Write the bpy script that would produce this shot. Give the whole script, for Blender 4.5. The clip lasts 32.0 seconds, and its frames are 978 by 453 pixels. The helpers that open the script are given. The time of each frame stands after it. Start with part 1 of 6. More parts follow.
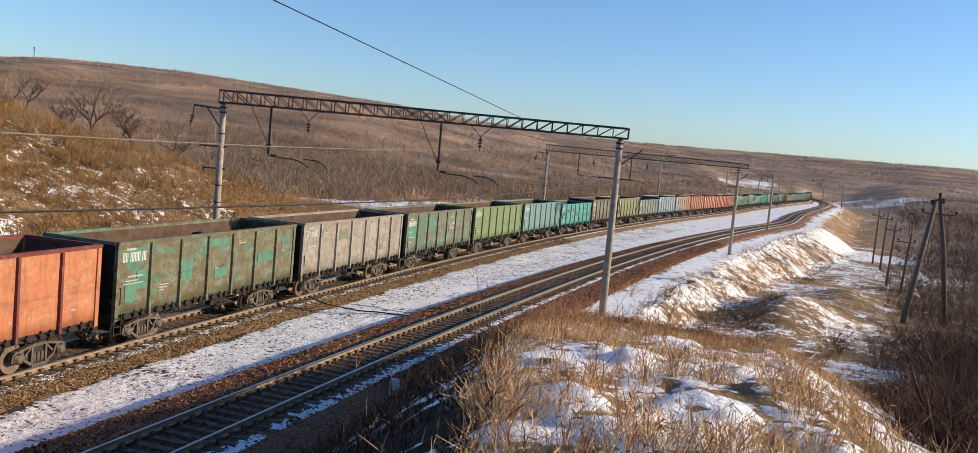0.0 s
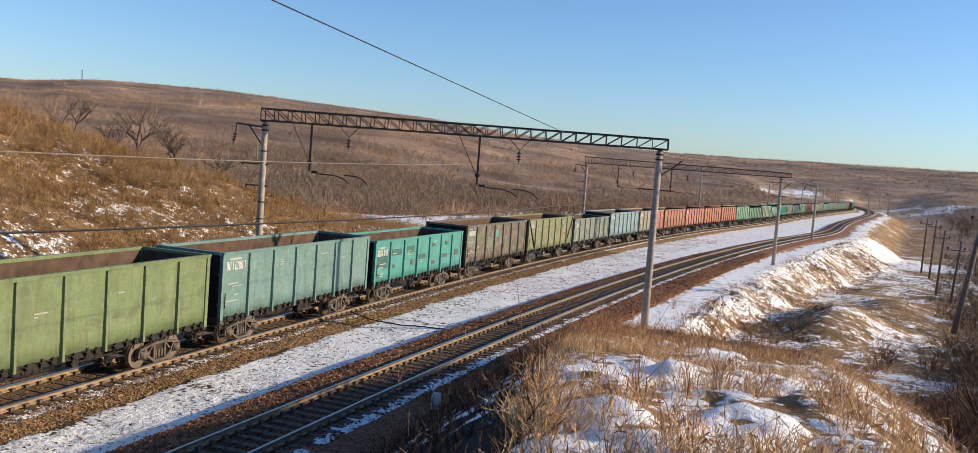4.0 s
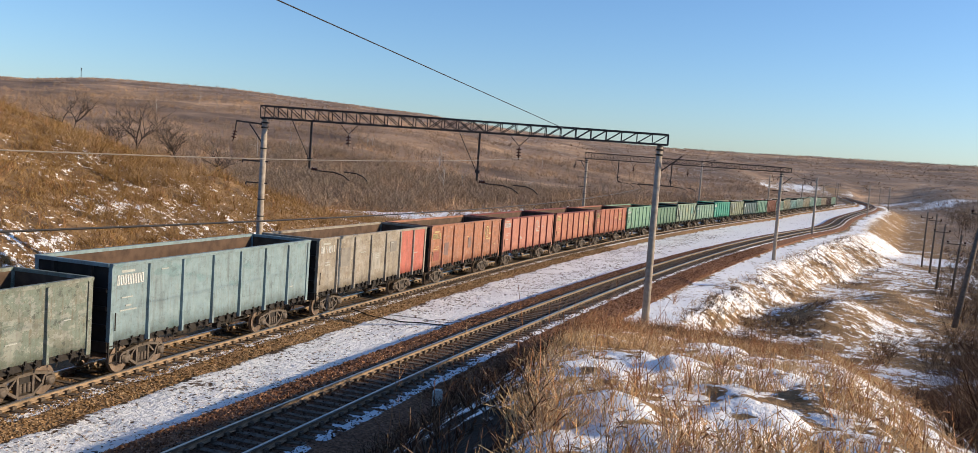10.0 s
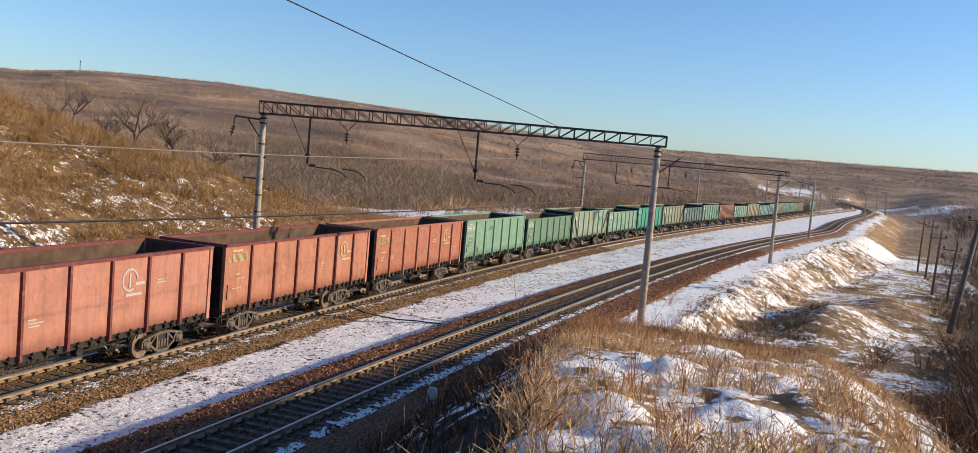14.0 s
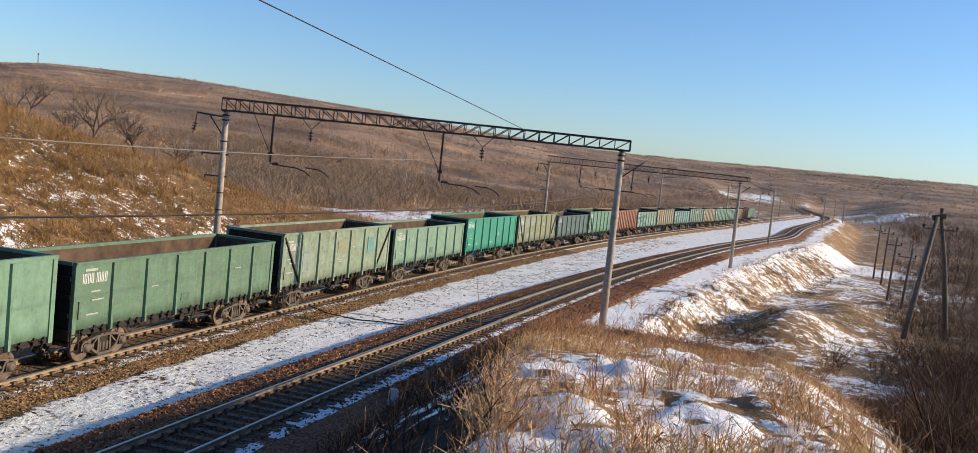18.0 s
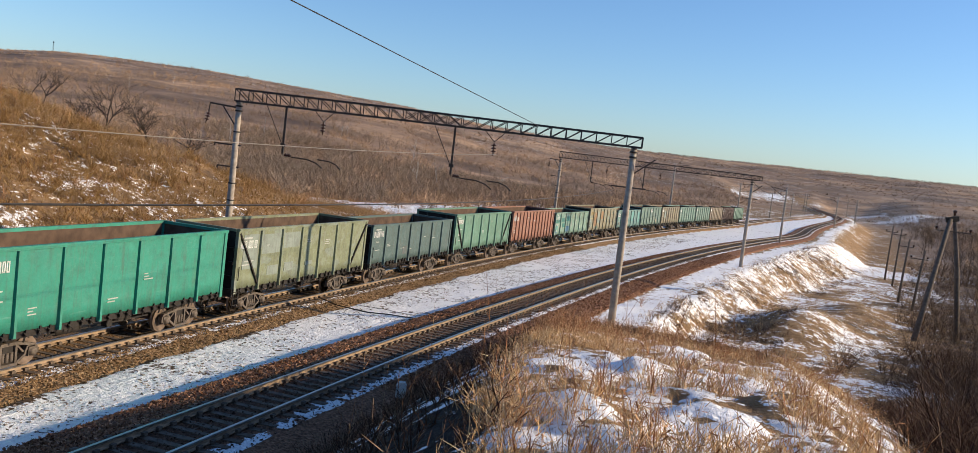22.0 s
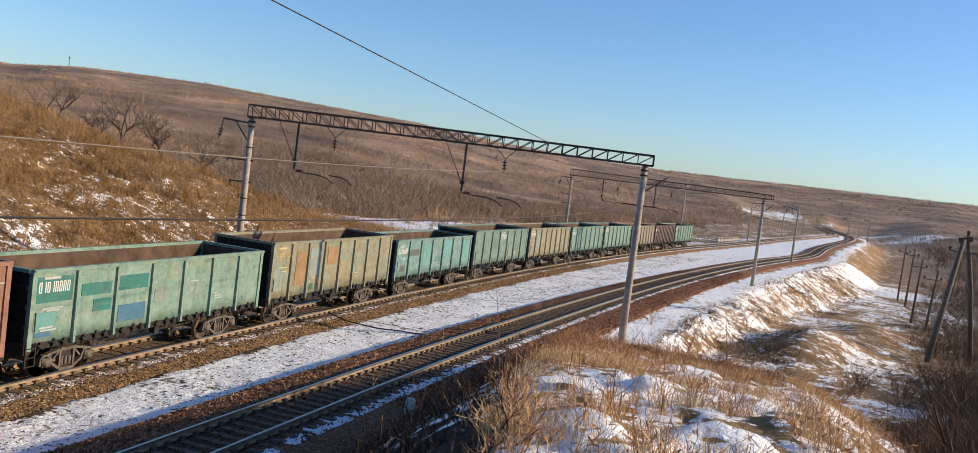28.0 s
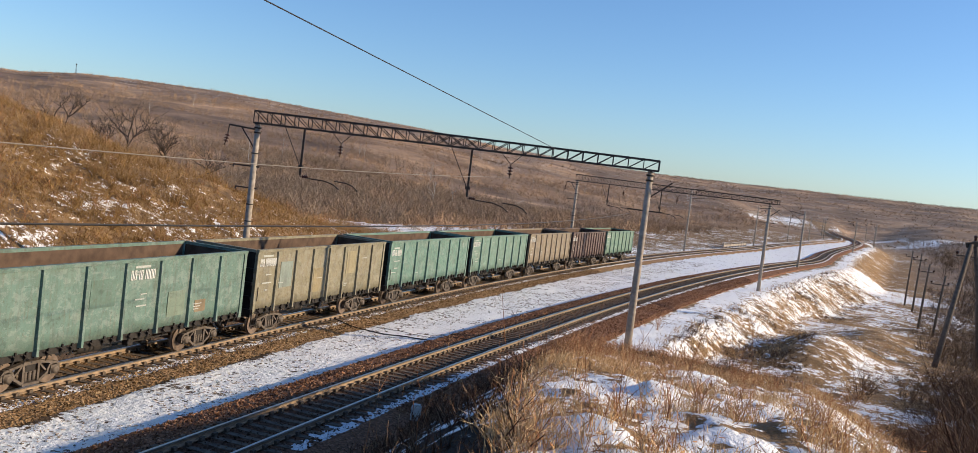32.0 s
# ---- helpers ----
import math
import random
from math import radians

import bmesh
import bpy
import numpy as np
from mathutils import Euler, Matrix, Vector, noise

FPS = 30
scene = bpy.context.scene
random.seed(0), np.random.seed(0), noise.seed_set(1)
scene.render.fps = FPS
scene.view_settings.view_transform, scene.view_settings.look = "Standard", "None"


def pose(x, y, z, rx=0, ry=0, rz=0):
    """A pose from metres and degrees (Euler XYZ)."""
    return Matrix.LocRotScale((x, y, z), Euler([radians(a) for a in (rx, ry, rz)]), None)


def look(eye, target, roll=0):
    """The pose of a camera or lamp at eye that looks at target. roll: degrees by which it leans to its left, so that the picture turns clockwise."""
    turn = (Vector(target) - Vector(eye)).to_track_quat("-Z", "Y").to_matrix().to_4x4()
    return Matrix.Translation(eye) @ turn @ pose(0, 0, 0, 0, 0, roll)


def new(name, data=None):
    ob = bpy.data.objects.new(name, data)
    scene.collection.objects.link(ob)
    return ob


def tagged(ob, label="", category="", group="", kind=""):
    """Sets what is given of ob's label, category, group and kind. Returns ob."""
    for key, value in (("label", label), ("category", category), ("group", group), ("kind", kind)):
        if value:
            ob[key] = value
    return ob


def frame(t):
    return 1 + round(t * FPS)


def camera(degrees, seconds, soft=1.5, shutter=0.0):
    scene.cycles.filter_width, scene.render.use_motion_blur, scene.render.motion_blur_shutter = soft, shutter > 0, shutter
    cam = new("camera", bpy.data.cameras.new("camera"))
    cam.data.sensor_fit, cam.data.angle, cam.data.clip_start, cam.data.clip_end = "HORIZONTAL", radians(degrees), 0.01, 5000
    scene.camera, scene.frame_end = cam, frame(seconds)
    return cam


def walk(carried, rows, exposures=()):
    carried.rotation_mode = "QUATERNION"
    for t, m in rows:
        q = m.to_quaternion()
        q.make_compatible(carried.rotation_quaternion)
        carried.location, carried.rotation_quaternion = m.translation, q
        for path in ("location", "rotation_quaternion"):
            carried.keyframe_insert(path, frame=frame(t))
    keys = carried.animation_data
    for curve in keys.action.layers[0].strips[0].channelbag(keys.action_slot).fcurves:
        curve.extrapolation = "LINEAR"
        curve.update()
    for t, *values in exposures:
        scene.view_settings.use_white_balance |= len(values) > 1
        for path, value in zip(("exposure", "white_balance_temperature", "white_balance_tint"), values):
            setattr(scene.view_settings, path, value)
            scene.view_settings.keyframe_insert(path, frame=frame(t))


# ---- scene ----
EYE_Z = 8.29
PATH = [
    (0, 85.07, -5.31, -0.45), (0.5, 85.16, -5.33, -0.12), (1, 85.16, -5.41, 0.16), (1.5, 85.19, -5.44, 0.35),
    (2, 85.22, -5.54, 0.6), (2.5, 85.27, -5.66, 0.9), (3, 85.23, -5.72, 1.46), (3.5, 85.45, -4.85, 1.61),
    (5.5, 86.18, -4.03, 2.56), (6, 86.25, -4.11, 2.73), (6.5, 86.28, -4.04, 2.95), (7, 86.26, -4.05, 2.97),
    (7.5, 86.22, -4.1, 3.18), (8, 86.18, -4.06, 3.31), (8.5, 86.02, -4.05, 3.1), (9, 85.87, -4.02, 2.73),
    (9.5, 85.72, -4.13, 2.73), (10, 85.47, -4.11, 2.02), (10.5, 85.44, -4.17, 1.59), (11, 85.37, -4.18, 1.62),
    (11.5, 85.39, -4.39, 1.82), (12, 85.36, -4.47, 2), (12.5, 85.38, -4.57, 2), (13, 85.39, -4.75, 1.79),
    (13.5, 85.38, -4.82, 1.84), (14, 85.42, -4.99, 1.91), (14.5, 85.45, -5.09, 2.07), (16.5, 85.7, -5.65, -0.45),
    (17, 85.72, -5.68, -0.68), (17.5, 85.75, -5.82, -0.51), (18, 85.73, -5.93, -0.34), (18.5, 85.74, -6.07, -0.13),
    (19, 85.8, -6.16, 0.08), (19.5, 85.63, -6.25, 0.2), (20, 85.52, -6.31, 0.25), (20.5, 85.38, -6.41, 0.42),
    (21, 85.33, -6.5, 0.55), (21.5, 85.27, -6.59, 0.48), (22, 85.31, -6.82, 0.4), (22.5, 85.32, -6.87, 0.42),
    (23, 85.45, -6.94, 0.55), (23.5, 85.55, -7.04, 0.65), (24, 85.63, -7.13, 0.72), (24.5, 85.71, -7.2, 0.75),
    (25, 85.87, -7.32, 0.78), (25.5, 85.98, -7.32, 0.85), (27.5, 86.22, -7.2, 1.05), (28, 86.3, -7.22, 1.11),
    (28.5, 86.39, -7.24, 1.2), (29, 86.49, -7.18, 0.74), (29.5, 86.57, -7.15, 0.67), (30, 86.65, -7.05, 0.79),
    (30.5, 86.67, -6.95, 0.87), (31, 86.59, -7.07, 1.23), (31.5, 86.55, -7.1, 1.41), (32, 86.61, -7.09, 1.46)
]
cam = camera(57.1, 32.0, soft=0.6)
walk(cam, [(t, pose(0, 0, EYE_Z, rx, ry, rz)) for t, rx, ry, rz in PATH], [(0.0, 0.50, 5500.0, 10.0), (32.0, 0.50, 5500.0, 10.0)])

# ---- world, sun, exposure ----
SUN_EL, SUN_AZ = 17.5, 88.0          # degrees; azimuth clockwise from +y
world = bpy.data.worlds.new("winter_sky")
scene.world = world
world.use_nodes = True
wn, wl = world.node_tree.nodes, world.node_tree.links
sky = wn.new("ShaderNodeTexSky")
sky.sky_type, sky.sun_disc = "NISHITA", False
sky.sun_elevation, sky.sun_rotation = radians(SUN_EL), radians(SUN_AZ)
sky.altitude, sky.air_density, sky.dust_density, sky.ozone_density = 200, 1.0, 0.5, 2.4
wn["Background"].inputs["Strength"].default_value = 0.097
air = wn.new("ShaderNodeMix")
air.data_type, air.blend_type = "RGBA", "MULTIPLY"
air.inputs["Factor"].default_value, air.inputs["B"].default_value = 1.0, (0.945, 1.0, 1.085, 1.0)
wl.new(sky.outputs[0], air.inputs["A"])
wl.new(air.outputs["Result"], wn["Background"].inputs["Color"])
sun = new("sun", bpy.data.lights.new("sun", "SUN"))
sun.data.energy, sun.data.angle, sun.data.color = 5.0, radians(0.53), (1.0, 0.725, 0.41)
sd = Vector((math.sin(radians(SUN_AZ)) * math.cos(radians(SUN_EL)), math.cos(radians(SUN_AZ)) * math.cos(radians(SUN_EL)), math.sin(radians(SUN_EL))))
sun.matrix_world = look(sd * 100, (0, 0, 0))


# ---- materials ----
class Graph:
    """A small writer of node materials."""

    def __init__(self, name, rough=0.8, metal=0.0, spec=0.3):
        self.mat = bpy.data.materials.new(name)
        self.mat.use_nodes = True
        self.nodes, self.links = self.mat.node_tree.nodes, self.mat.node_tree.links
        self.bsdf = self.nodes["Principled BSDF"]
        self.bsdf.inputs["Roughness"].default_value = rough
        self.bsdf.inputs["Metallic"].default_value = metal
        self.bsdf.inputs["Specular IOR Level"].default_value = spec
        self.co = self.nodes.new("ShaderNodeTexCoord")
        self.info = None

    def coords(self, space="Object", scale=(1, 1, 1), shift=False):
        m = self.nodes.new("ShaderNodeMapping")
        self.links.new(self.co.outputs[space], m.inputs["Vector"])
        m.inputs["Scale"].default_value = scale
        if shift:
            self.links.new(self.rand(60.0), m.inputs["Location"])
        return m.outputs["Vector"]

    def rand(self, factor=1.0):
        if self.info is None:
            self.info = self.nodes.new("ShaderNodeObjectInfo")
        return self.math("MULTIPLY", self.info.outputs["Random"], factor)

    def put(self, a, socket):
        if hasattr(a, "is_linked"):
            self.links.new(a, socket)
        else:
            socket.default_value = (*a, 1) if isinstance(a, tuple) and len(a) == 3 else a

    def math(self, op, a, b=0.0, clamp=False):
        n = self.nodes.new("ShaderNodeMath")
        n.operation, n.use_clamp = op, clamp
        self.put(a, n.inputs[0])
        self.put(b, n.inputs[1])
        return n.outputs[0]

    def noise(self, vec, scale, detail=4.0, rough=0.55):
        n = self.nodes.new("ShaderNodeTexNoise")
        self.links.new(vec, n.inputs["Vector"])
        n.inputs["Scale"].default_value, n.inputs["Detail"].default_value, n.inputs["Roughness"].default_value = scale, detail, rough
        return n.outputs["Fac"]

    def cells(self, vec, scale, out="Color"):
        n = self.nodes.new("ShaderNodeTexVoronoi")
        self.links.new(vec, n.inputs["Vector"])
        n.inputs["Scale"].default_value = scale
        return n.outputs[out]

    def ramp(self, fac, stops, hard=False):
        n = self.nodes.new("ShaderNodeValToRGB")
        self.links.new(fac, n.inputs["Fac"])
        e = n.color_ramp.elements
        while len(e) < len(stops):
            e.new(0.5)
        for el, (p, c) in zip(e, stops):
            el.position, el.color = p, ((*c, 1) if isinstance(c, tuple) else (c, c, c, 1))
        if hard:
            n.color_ramp.interpolation = "CONSTANT"
        return n.outputs["Color"]

    def mix(self, fac, a, b, mode="MIX"):
        n = self.nodes.new("ShaderNodeMix")
        n.data_type, n.blend_type = "RGBA", mode
        self.put(fac, n.inputs["Factor"])
        self.put(a, n.inputs["A"])
        self.put(b, n.inputs["B"])
        return n.outputs["Result"]

    def attr(self, name):
        n = self.nodes.new("ShaderNodeAttribute")
        n.attribute_name = name
        return n.outputs["Fac"]

    def island(self):
        return self.nodes.new("ShaderNodeNewGeometry").outputs["Random Per Island"]

    def done(self, color, bump=None, strength=0.4, dist=0.02, rough=None):
        self.put(color, self.bsdf.inputs["Base Color"])
        if rough is not None:
            self.put(rough, self.bsdf.inputs["Roughness"])
        if bump is not None:
            b = self.nodes.new("ShaderNodeBump")
            b.inputs["Strength"].default_value, b.inputs["Distance"].default_value = strength, dist
            self.links.new(bump, b.inputs["Height"])
            self.links.new(b.outputs[0], self.bsdf.inputs["Normal"])
        return self.mat


def stone_mat(name, lo, hi, scale=6.0, rough=0.9, metal=0.0, bump=0.4, dist=0.02):
    g = Graph(name, rough, metal)
    v = g.coords("Object")
    n = g.noise(v, scale, 6)
    big = g.noise(v, scale * 0.12, 3)
    c = g.mix(g.ramp(big, [(0.35, 0.0), (0.65, 1.0)]), g.ramp(n, [(0.3, lo), (0.7, hi)]), g.ramp(n, [(0.25, tuple(x * 0.7 for x in lo)), (0.75, tuple(x * 0.85 for x in hi))]))
    return g.done(c, n, bump, dist)


def wagon_paint(name, base, second, rust=0.3, patch=0.45, peel=0.0):
    """Old wagon paint: faded coat, repainted patches, rust streaks and soot."""
    base, second = (tuple(0.55 * (0.86 * x + 0.14 * (0.35 * c[0] + 0.5 * c[1] + 0.15 * c[2]) * k) for x, k in zip(c, (1.1, 0.98, 0.85))) for c in (base, second))
    g = Graph(name, 0.62, 0.0, 0.35)
    v = g.coords("Object", shift=True)
    fade = g.noise(v, 0.9, 5)
    c = g.mix(g.ramp(fade, [(0.3, 0.0), (0.7, 1.0)]), base, tuple(min(1, x * 1.08 + 0.008) for x in base))
    blocks = g.noise(g.coords("Object", (0.9, 0.9, 1.9), True), 0.8, 1.0)
    c = g.mix(g.math("MULTIPLY", g.ramp(blocks, [(1 - patch, 0.0), (1.02 - patch, 1.0)]), 0.85), c, second)
    streak = g.noise(g.coords("Object", (7.0, 7.0, 0.55), True), 1.4, 5, 0.65)
    c = g.mix(g.math("MULTIPLY", g.ramp(streak, [(0.52, 0.0), (0.72, 1.0)]), rust + 0.15), c, (0.13, 0.065, 0.035))
    flakes = g.noise(g.coords("Object", (1, 1, 1.6), True), 3.2, 7, 0.72)
    c = g.mix(g.math("MULTIPLY", g.ramp(flakes, [(0.56, 0.0), (0.60, 1.0)]), rust * 1.3), c, tuple(min(0.6, x * 0.5 + 0.2) for x in second))
    c = g.mix(g.math("MULTIPLY", g.ramp(flakes, [(0.36, 1.0), (0.40, 0.0)]), rust * 1.5), c, tuple(x * 0.35 + 0.02 for x in base))
    if peel:
        scab = g.noise(g.coords("Object", (1.0, 1.0, 1.25), True), 1.9, 9, 0.74)
        c = g.mix(g.math("MULTIPLY", g.ramp(scab, [(0.535, 0.0), (0.55, 1.0)]), peel), c, tuple(min(0.55, x * 0.85 + 0.10) for x in second))
        c = g.mix(g.math("MULTIPLY", g.ramp(scab, [(0.40, 1.0), (0.415, 0.0)]), peel), c, tuple(x * 0.45 + 0.01 for x in base))
    chips = g.noise(v, 9.0, 6, 0.7)
    c = g.mix(g.math("MULTIPLY", g.ramp(chips, [(0.6, 0.0), (0.68, 1.0)]), rust + 0.2), c, (0.10, 0.05, 0.03))
    low = g.noise(g.coords("Object", (1.2, 1.2, 0.8), True), 1.1, 4, 0.6)
    c = g.mix(g.math("MULTIPLY", g.ramp(low, [(0.55, 0.0), (0.68, 1.0)]), 0.30), c, tuple(min(0.6, x * 1.25 + 0.03) for x in base))
    scuff = g.noise(g.coords("Object", (0.5, 0.5, 9.0), True), 1.3, 6, 0.7)
    c = g.mix(g.math("MULTIPLY", g.ramp(scuff, [(0.62, 0.0), (0.70, 1.0)]), 0.4), c, tuple(min(0.6, x * 0.8 + 0.14) for x in second))
    c = g.mix(g.math("MULTIPLY", g.ramp(scuff, [(0.30, 1.0), (0.37, 0.0)]), 0.45), c, tuple(x * 0.4 for x in base))
    soot = g.noise(v, 2.6, 6, 0.6)
    c = g.mix(g.math("MULTIPLY", g.ramp(soot, [(0.46, 0.0), (0.8, 1.0)]), 0.35), c, (0.045, 0.042, 0.038))
    wash = g.noise(g.coords("Object", (2.2, 2.2, 0.25), True), 1.6, 6, 0.7)
    c = g.mix(g.math("MULTIPLY", g.ramp(wash, [(0.5, 0.0), (0.75, 1.0)]), 0.5), c, (0.06, 0.052, 0.045))
    return g.done(c, g.noise(v, 3.0, 5), 0.35, 0.03, g.ramp(chips, [(0.4, 0.5), (0.7, 0.85)]))


def plain(name, color, rough=0.7, metal=0.0, spec=0.3, vary=0.25, scale=8.0):
    g = Graph(name, rough, metal, spec)
    n = g.noise(g.coords("Object"), scale, 5)
    return g.done(g.ramp(n, [(0.3, tuple(x * (1 - vary) for x in color)), (0.7, tuple(min(1, x * (1 + vary)) for x in color))]), n, 0.25, 0.01)


def wooded(g, v):
    """Lighter grassy openings and darker thickets over the hills, as a tint."""
    k = g.math("ADD", g.noise(v, 0.011, 5, 0.62), g.math("MULTIPLY", g.noise(v, 0.06, 4, 0.6), 0.45))
    return g.ramp(k, [(0.54, (0.60, 0.585, 0.60)), (0.68, (0.86, 0.83, 0.82)), (0.78, (1.06, 1.0, 0.92)), (0.90, (1.5, 1.38, 1.18))])


def ground_mat():
    """Trodden snow, dead grass, earth and gravel, by the ground's own cover maps."""
    g = Graph("winter_ground", 0.9, 0.0, 0.2)
    v = g.coords("Object")
    fine, mid, big = g.noise(v, 3.0, 8, 0.65), g.noise(v, 0.55, 5), g.noise(v, 0.05, 4)
    snow = g.ramp(fine, [(0.3, (0.84, 0.84, 0.85)), (0.7, (0.93, 0.93, 0.92))])
    earth = g.ramp(fine, [(0.3, (0.05, 0.032, 0.02)), (0.7, (0.16, 0.105, 0.06))])
    straw = g.ramp(g.noise(v, 1.7, 6, 0.65), [(0.3, (0.15, 0.085, 0.037)), (0.5, (0.29, 0.18, 0.082)), (0.7, (0.42, 0.285, 0.15))])
    wood = g.ramp(g.noise(v, 0.022, 6, 0.6), [(0.3, (0.19, 0.135, 0.093)), (0.5, (0.30, 0.217, 0.151)), (0.7, (0.43, 0.32, 0.228))])
    wood = g.mix(g.ramp(g.noise(v, 0.16, 7, 0.7), [(0.35, 0.0), (0.7, 0.7)]), wood, (0.17, 0.122, 0.088))
    wood = g.mix(1.0, wood, wooded(g, v), "MULTIPLY")
    c = g.mix(g.ramp(g.math("ADD", g.attr("grass"), g.math("MULTIPLY", g.math("SUBTRACT", mid, 0.5), 0.9)), [(0.35, 0.0), (0.65, 1.0)]), earth, straw)
    # Near-black on the mound's track-side flank: its shade painted into the earth colour.
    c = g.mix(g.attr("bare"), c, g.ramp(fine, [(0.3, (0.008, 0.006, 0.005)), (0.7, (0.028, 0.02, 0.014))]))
    c = g.mix(g.attr("wood"), c, wood)
    k = g.math("ADD", g.math("MULTIPLY", g.math("SUBTRACT", mid, 0.5), 1.5), g.math("MULTIPLY", g.math("SUBTRACT", fine, 0.5), 1.2))
    clods = g.noise(v, 1.5, 5, 0.6)
    k = g.math("ADD", k, g.math("MULTIPLY", g.math("SUBTRACT", clods, 0.5), 1.5))
    k = g.math("ADD", k, g.math("MULTIPLY", g.math("SUBTRACT", big, 0.5), 0.6))
    grit = g.noise(g.coords("Object", (1.0, 1.0, 1.0)), 3.6, 5, 0.65)
    k = g.math("ADD", k, g.math("MULTIPLY", g.math("SUBTRACT", grit, 0.5), 1.1))
    c = g.mix(g.ramp(g.math("ADD", g.attr("snow"), k), [(0.44, 0.0), (0.54, 1.0)]), c, snow)
    return g.done(c, g.math("ADD", g.math("ADD", g.math("ADD", fine, clods), grit), g.math("MULTIPLY", mid, 1.5)), 0.7, 0.13)


M = {}
M["ground"] = ground_mat()
M["rail_top"] = plain("worn_rail_steel", (0.42, 0.40, 0.38), 0.28, 0.9, 0.5, 0.1, 3)
M["rail_side"] = plain("rusty_rail_web", (0.27, 0.195, 0.125), 0.85, 0.0, 0.3, 0.3, 4)
M["concrete"] = stone_mat("weathered_concrete", (0.28, 0.235, 0.19), (0.45, 0.39, 0.32), 5)
M["sleeper"] = stone_mat("dirty_concrete_sleeper", (0.065, 0.05, 0.038), (0.19, 0.148, 0.108), 7)
M["steel_dark"] = plain("dark_lattice_steel", (0.045, 0.036, 0.032), 0.7, 0.2, 0.4, 0.35, 5)
M["iron"] = plain("grimy_iron", (0.022, 0.018, 0.015), 0.75, 0.2, 0.4, 0.4, 6)
M["bogie"] = plain("dusty_bogie_steel", (0.11, 0.09, 0.073), 0.75, 0.15, 0.3, 0.4, 5)
M["wheel"] = plain("brown_wheel_steel", (0.20, 0.15, 0.115), 0.5, 0.4, 0.4, 0.3, 4)
M["tread"] = plain("polished_wheel_tread", (0.4, 0.38, 0.36), 0.3, 0.9, 0.5, 0.1, 4)
M["inside"] = stone_mat("rust_and_coal_dust", (0.045, 0.029, 0.02), (0.125, 0.082, 0.056), 1.6, 0.9, 0, 0.3, 0.03)
# Wagon ends: soot, plus the shade on them painted in as near-black.
M["end_soot_shade"] = stone_mat("soot_and_shade_steel", (0.008, 0.007, 0.0065), (0.028, 0.024, 0.02), 2.5, 0.85)
M["coal"] = stone_mat("coal_dust", (0.012, 0.012, 0.012), (0.04, 0.037, 0.034), 5)
M["wood"] = stone_mat("grey_timber_pole", (0.075, 0.058, 0.045), (0.17, 0.135, 0.105), 6, 0.9)
M["wire"] = plain("tarnished_wire", (0.06, 0.055, 0.05), 0.5, 0.6)
M["wire_light"] = plain("bright_copper_wire", (0.30, 0.26, 0.21), 0.45, 0.5)
M["porcelain"] = plain("brown_porcelain", (0.05, 0.022, 0.015), 0.25, 0.0, 0.6)
M["white_paint"] = plain("chalky_white_paint", (0.5, 0.5, 0.48), 0.8, 0, 0.3, 0.12)
M["bark"] = stone_mat("bare_bark", (0.05, 0.036, 0.028), (0.12, 0.09, 0.07), 9)


def stuff_mat(name, colors, rough=0.9, patch=False):
    g = Graph(name, rough, 0.0, 0.1)
    n = len(colors)
    c = g.ramp(g.island(), [((i + 0.5) / n, tuple(0.8 * x for x in c)) for i, c in enumerate(colors)])
    if patch:
        v = g.coords("Object")
        c = g.mix(1.0, c, wooded(g, v), "MULTIPLY")
    return g.done(c)


M["straw"] = stuff_mat("dry_grass", [(0.45, 0.25, 0.10), (0.80, 0.55, 0.27), (0.66, 0.41, 0.18), (0.92, 0.70, 0.42)])
M["reed"] = stuff_mat("dead_weed_stalks", [(0.30, 0.135, 0.06), (0.52, 0.27, 0.12), (0.66, 0.44, 0.23), (0.40, 0.185, 0.085)])
M["slope_grass"] = stuff_mat("orange_slope_grass", [(0.20, 0.105, 0.035), (0.38, 0.23, 0.085), (0.29, 0.165, 0.056), (0.45, 0.305, 0.135)])
M["pale_reed"] = stuff_mat("pale_reeds", [(0.30, 0.19, 0.10), (0.46, 0.32, 0.18), (0.38, 0.25, 0.135), (0.54, 0.40, 0.24)])
M["forest"] = stuff_mat("bare_forest", [(0.33, 0.235, 0.163), (0.50, 0.365, 0.255), (0.41, 0.292, 0.203), (0.58, 0.43, 0.30)], patch=True)
M["brush"] = stuff_mat("pale_brush", [(0.28, 0.195, 0.12), (0.42, 0.31, 0.20), (0.35, 0.24, 0.145), (0.22, 0.16, 0.115)], patch=True)
M["birch"] = stuff_mat("birch_bark", [(0.45, 0.42, 0.38), (0.6, 0.57, 0.52)])
M["grey_brush"] = stuff_mat("grey_brush", [(0.17, 0.128, 0.095), (0.33, 0.255, 0.19), (0.24, 0.182, 0.135), (0.46, 0.365, 0.275)])
M["thicket"] = stuff_mat("dark_thicket", [(0.03, 0.016, 0.011), (0.08, 0.043, 0.027), (0.05, 0.028, 0.018), (0.11, 0.06, 0.037), (0.33, 0.22, 0.14)])
M["valley_brush"] = stuff_mat("brown_brush", [(0.08, 0.05, 0.031), (0.19, 0.125, 0.078), (0.13, 0.082, 0.051), (0.33, 0.235, 0.15)])
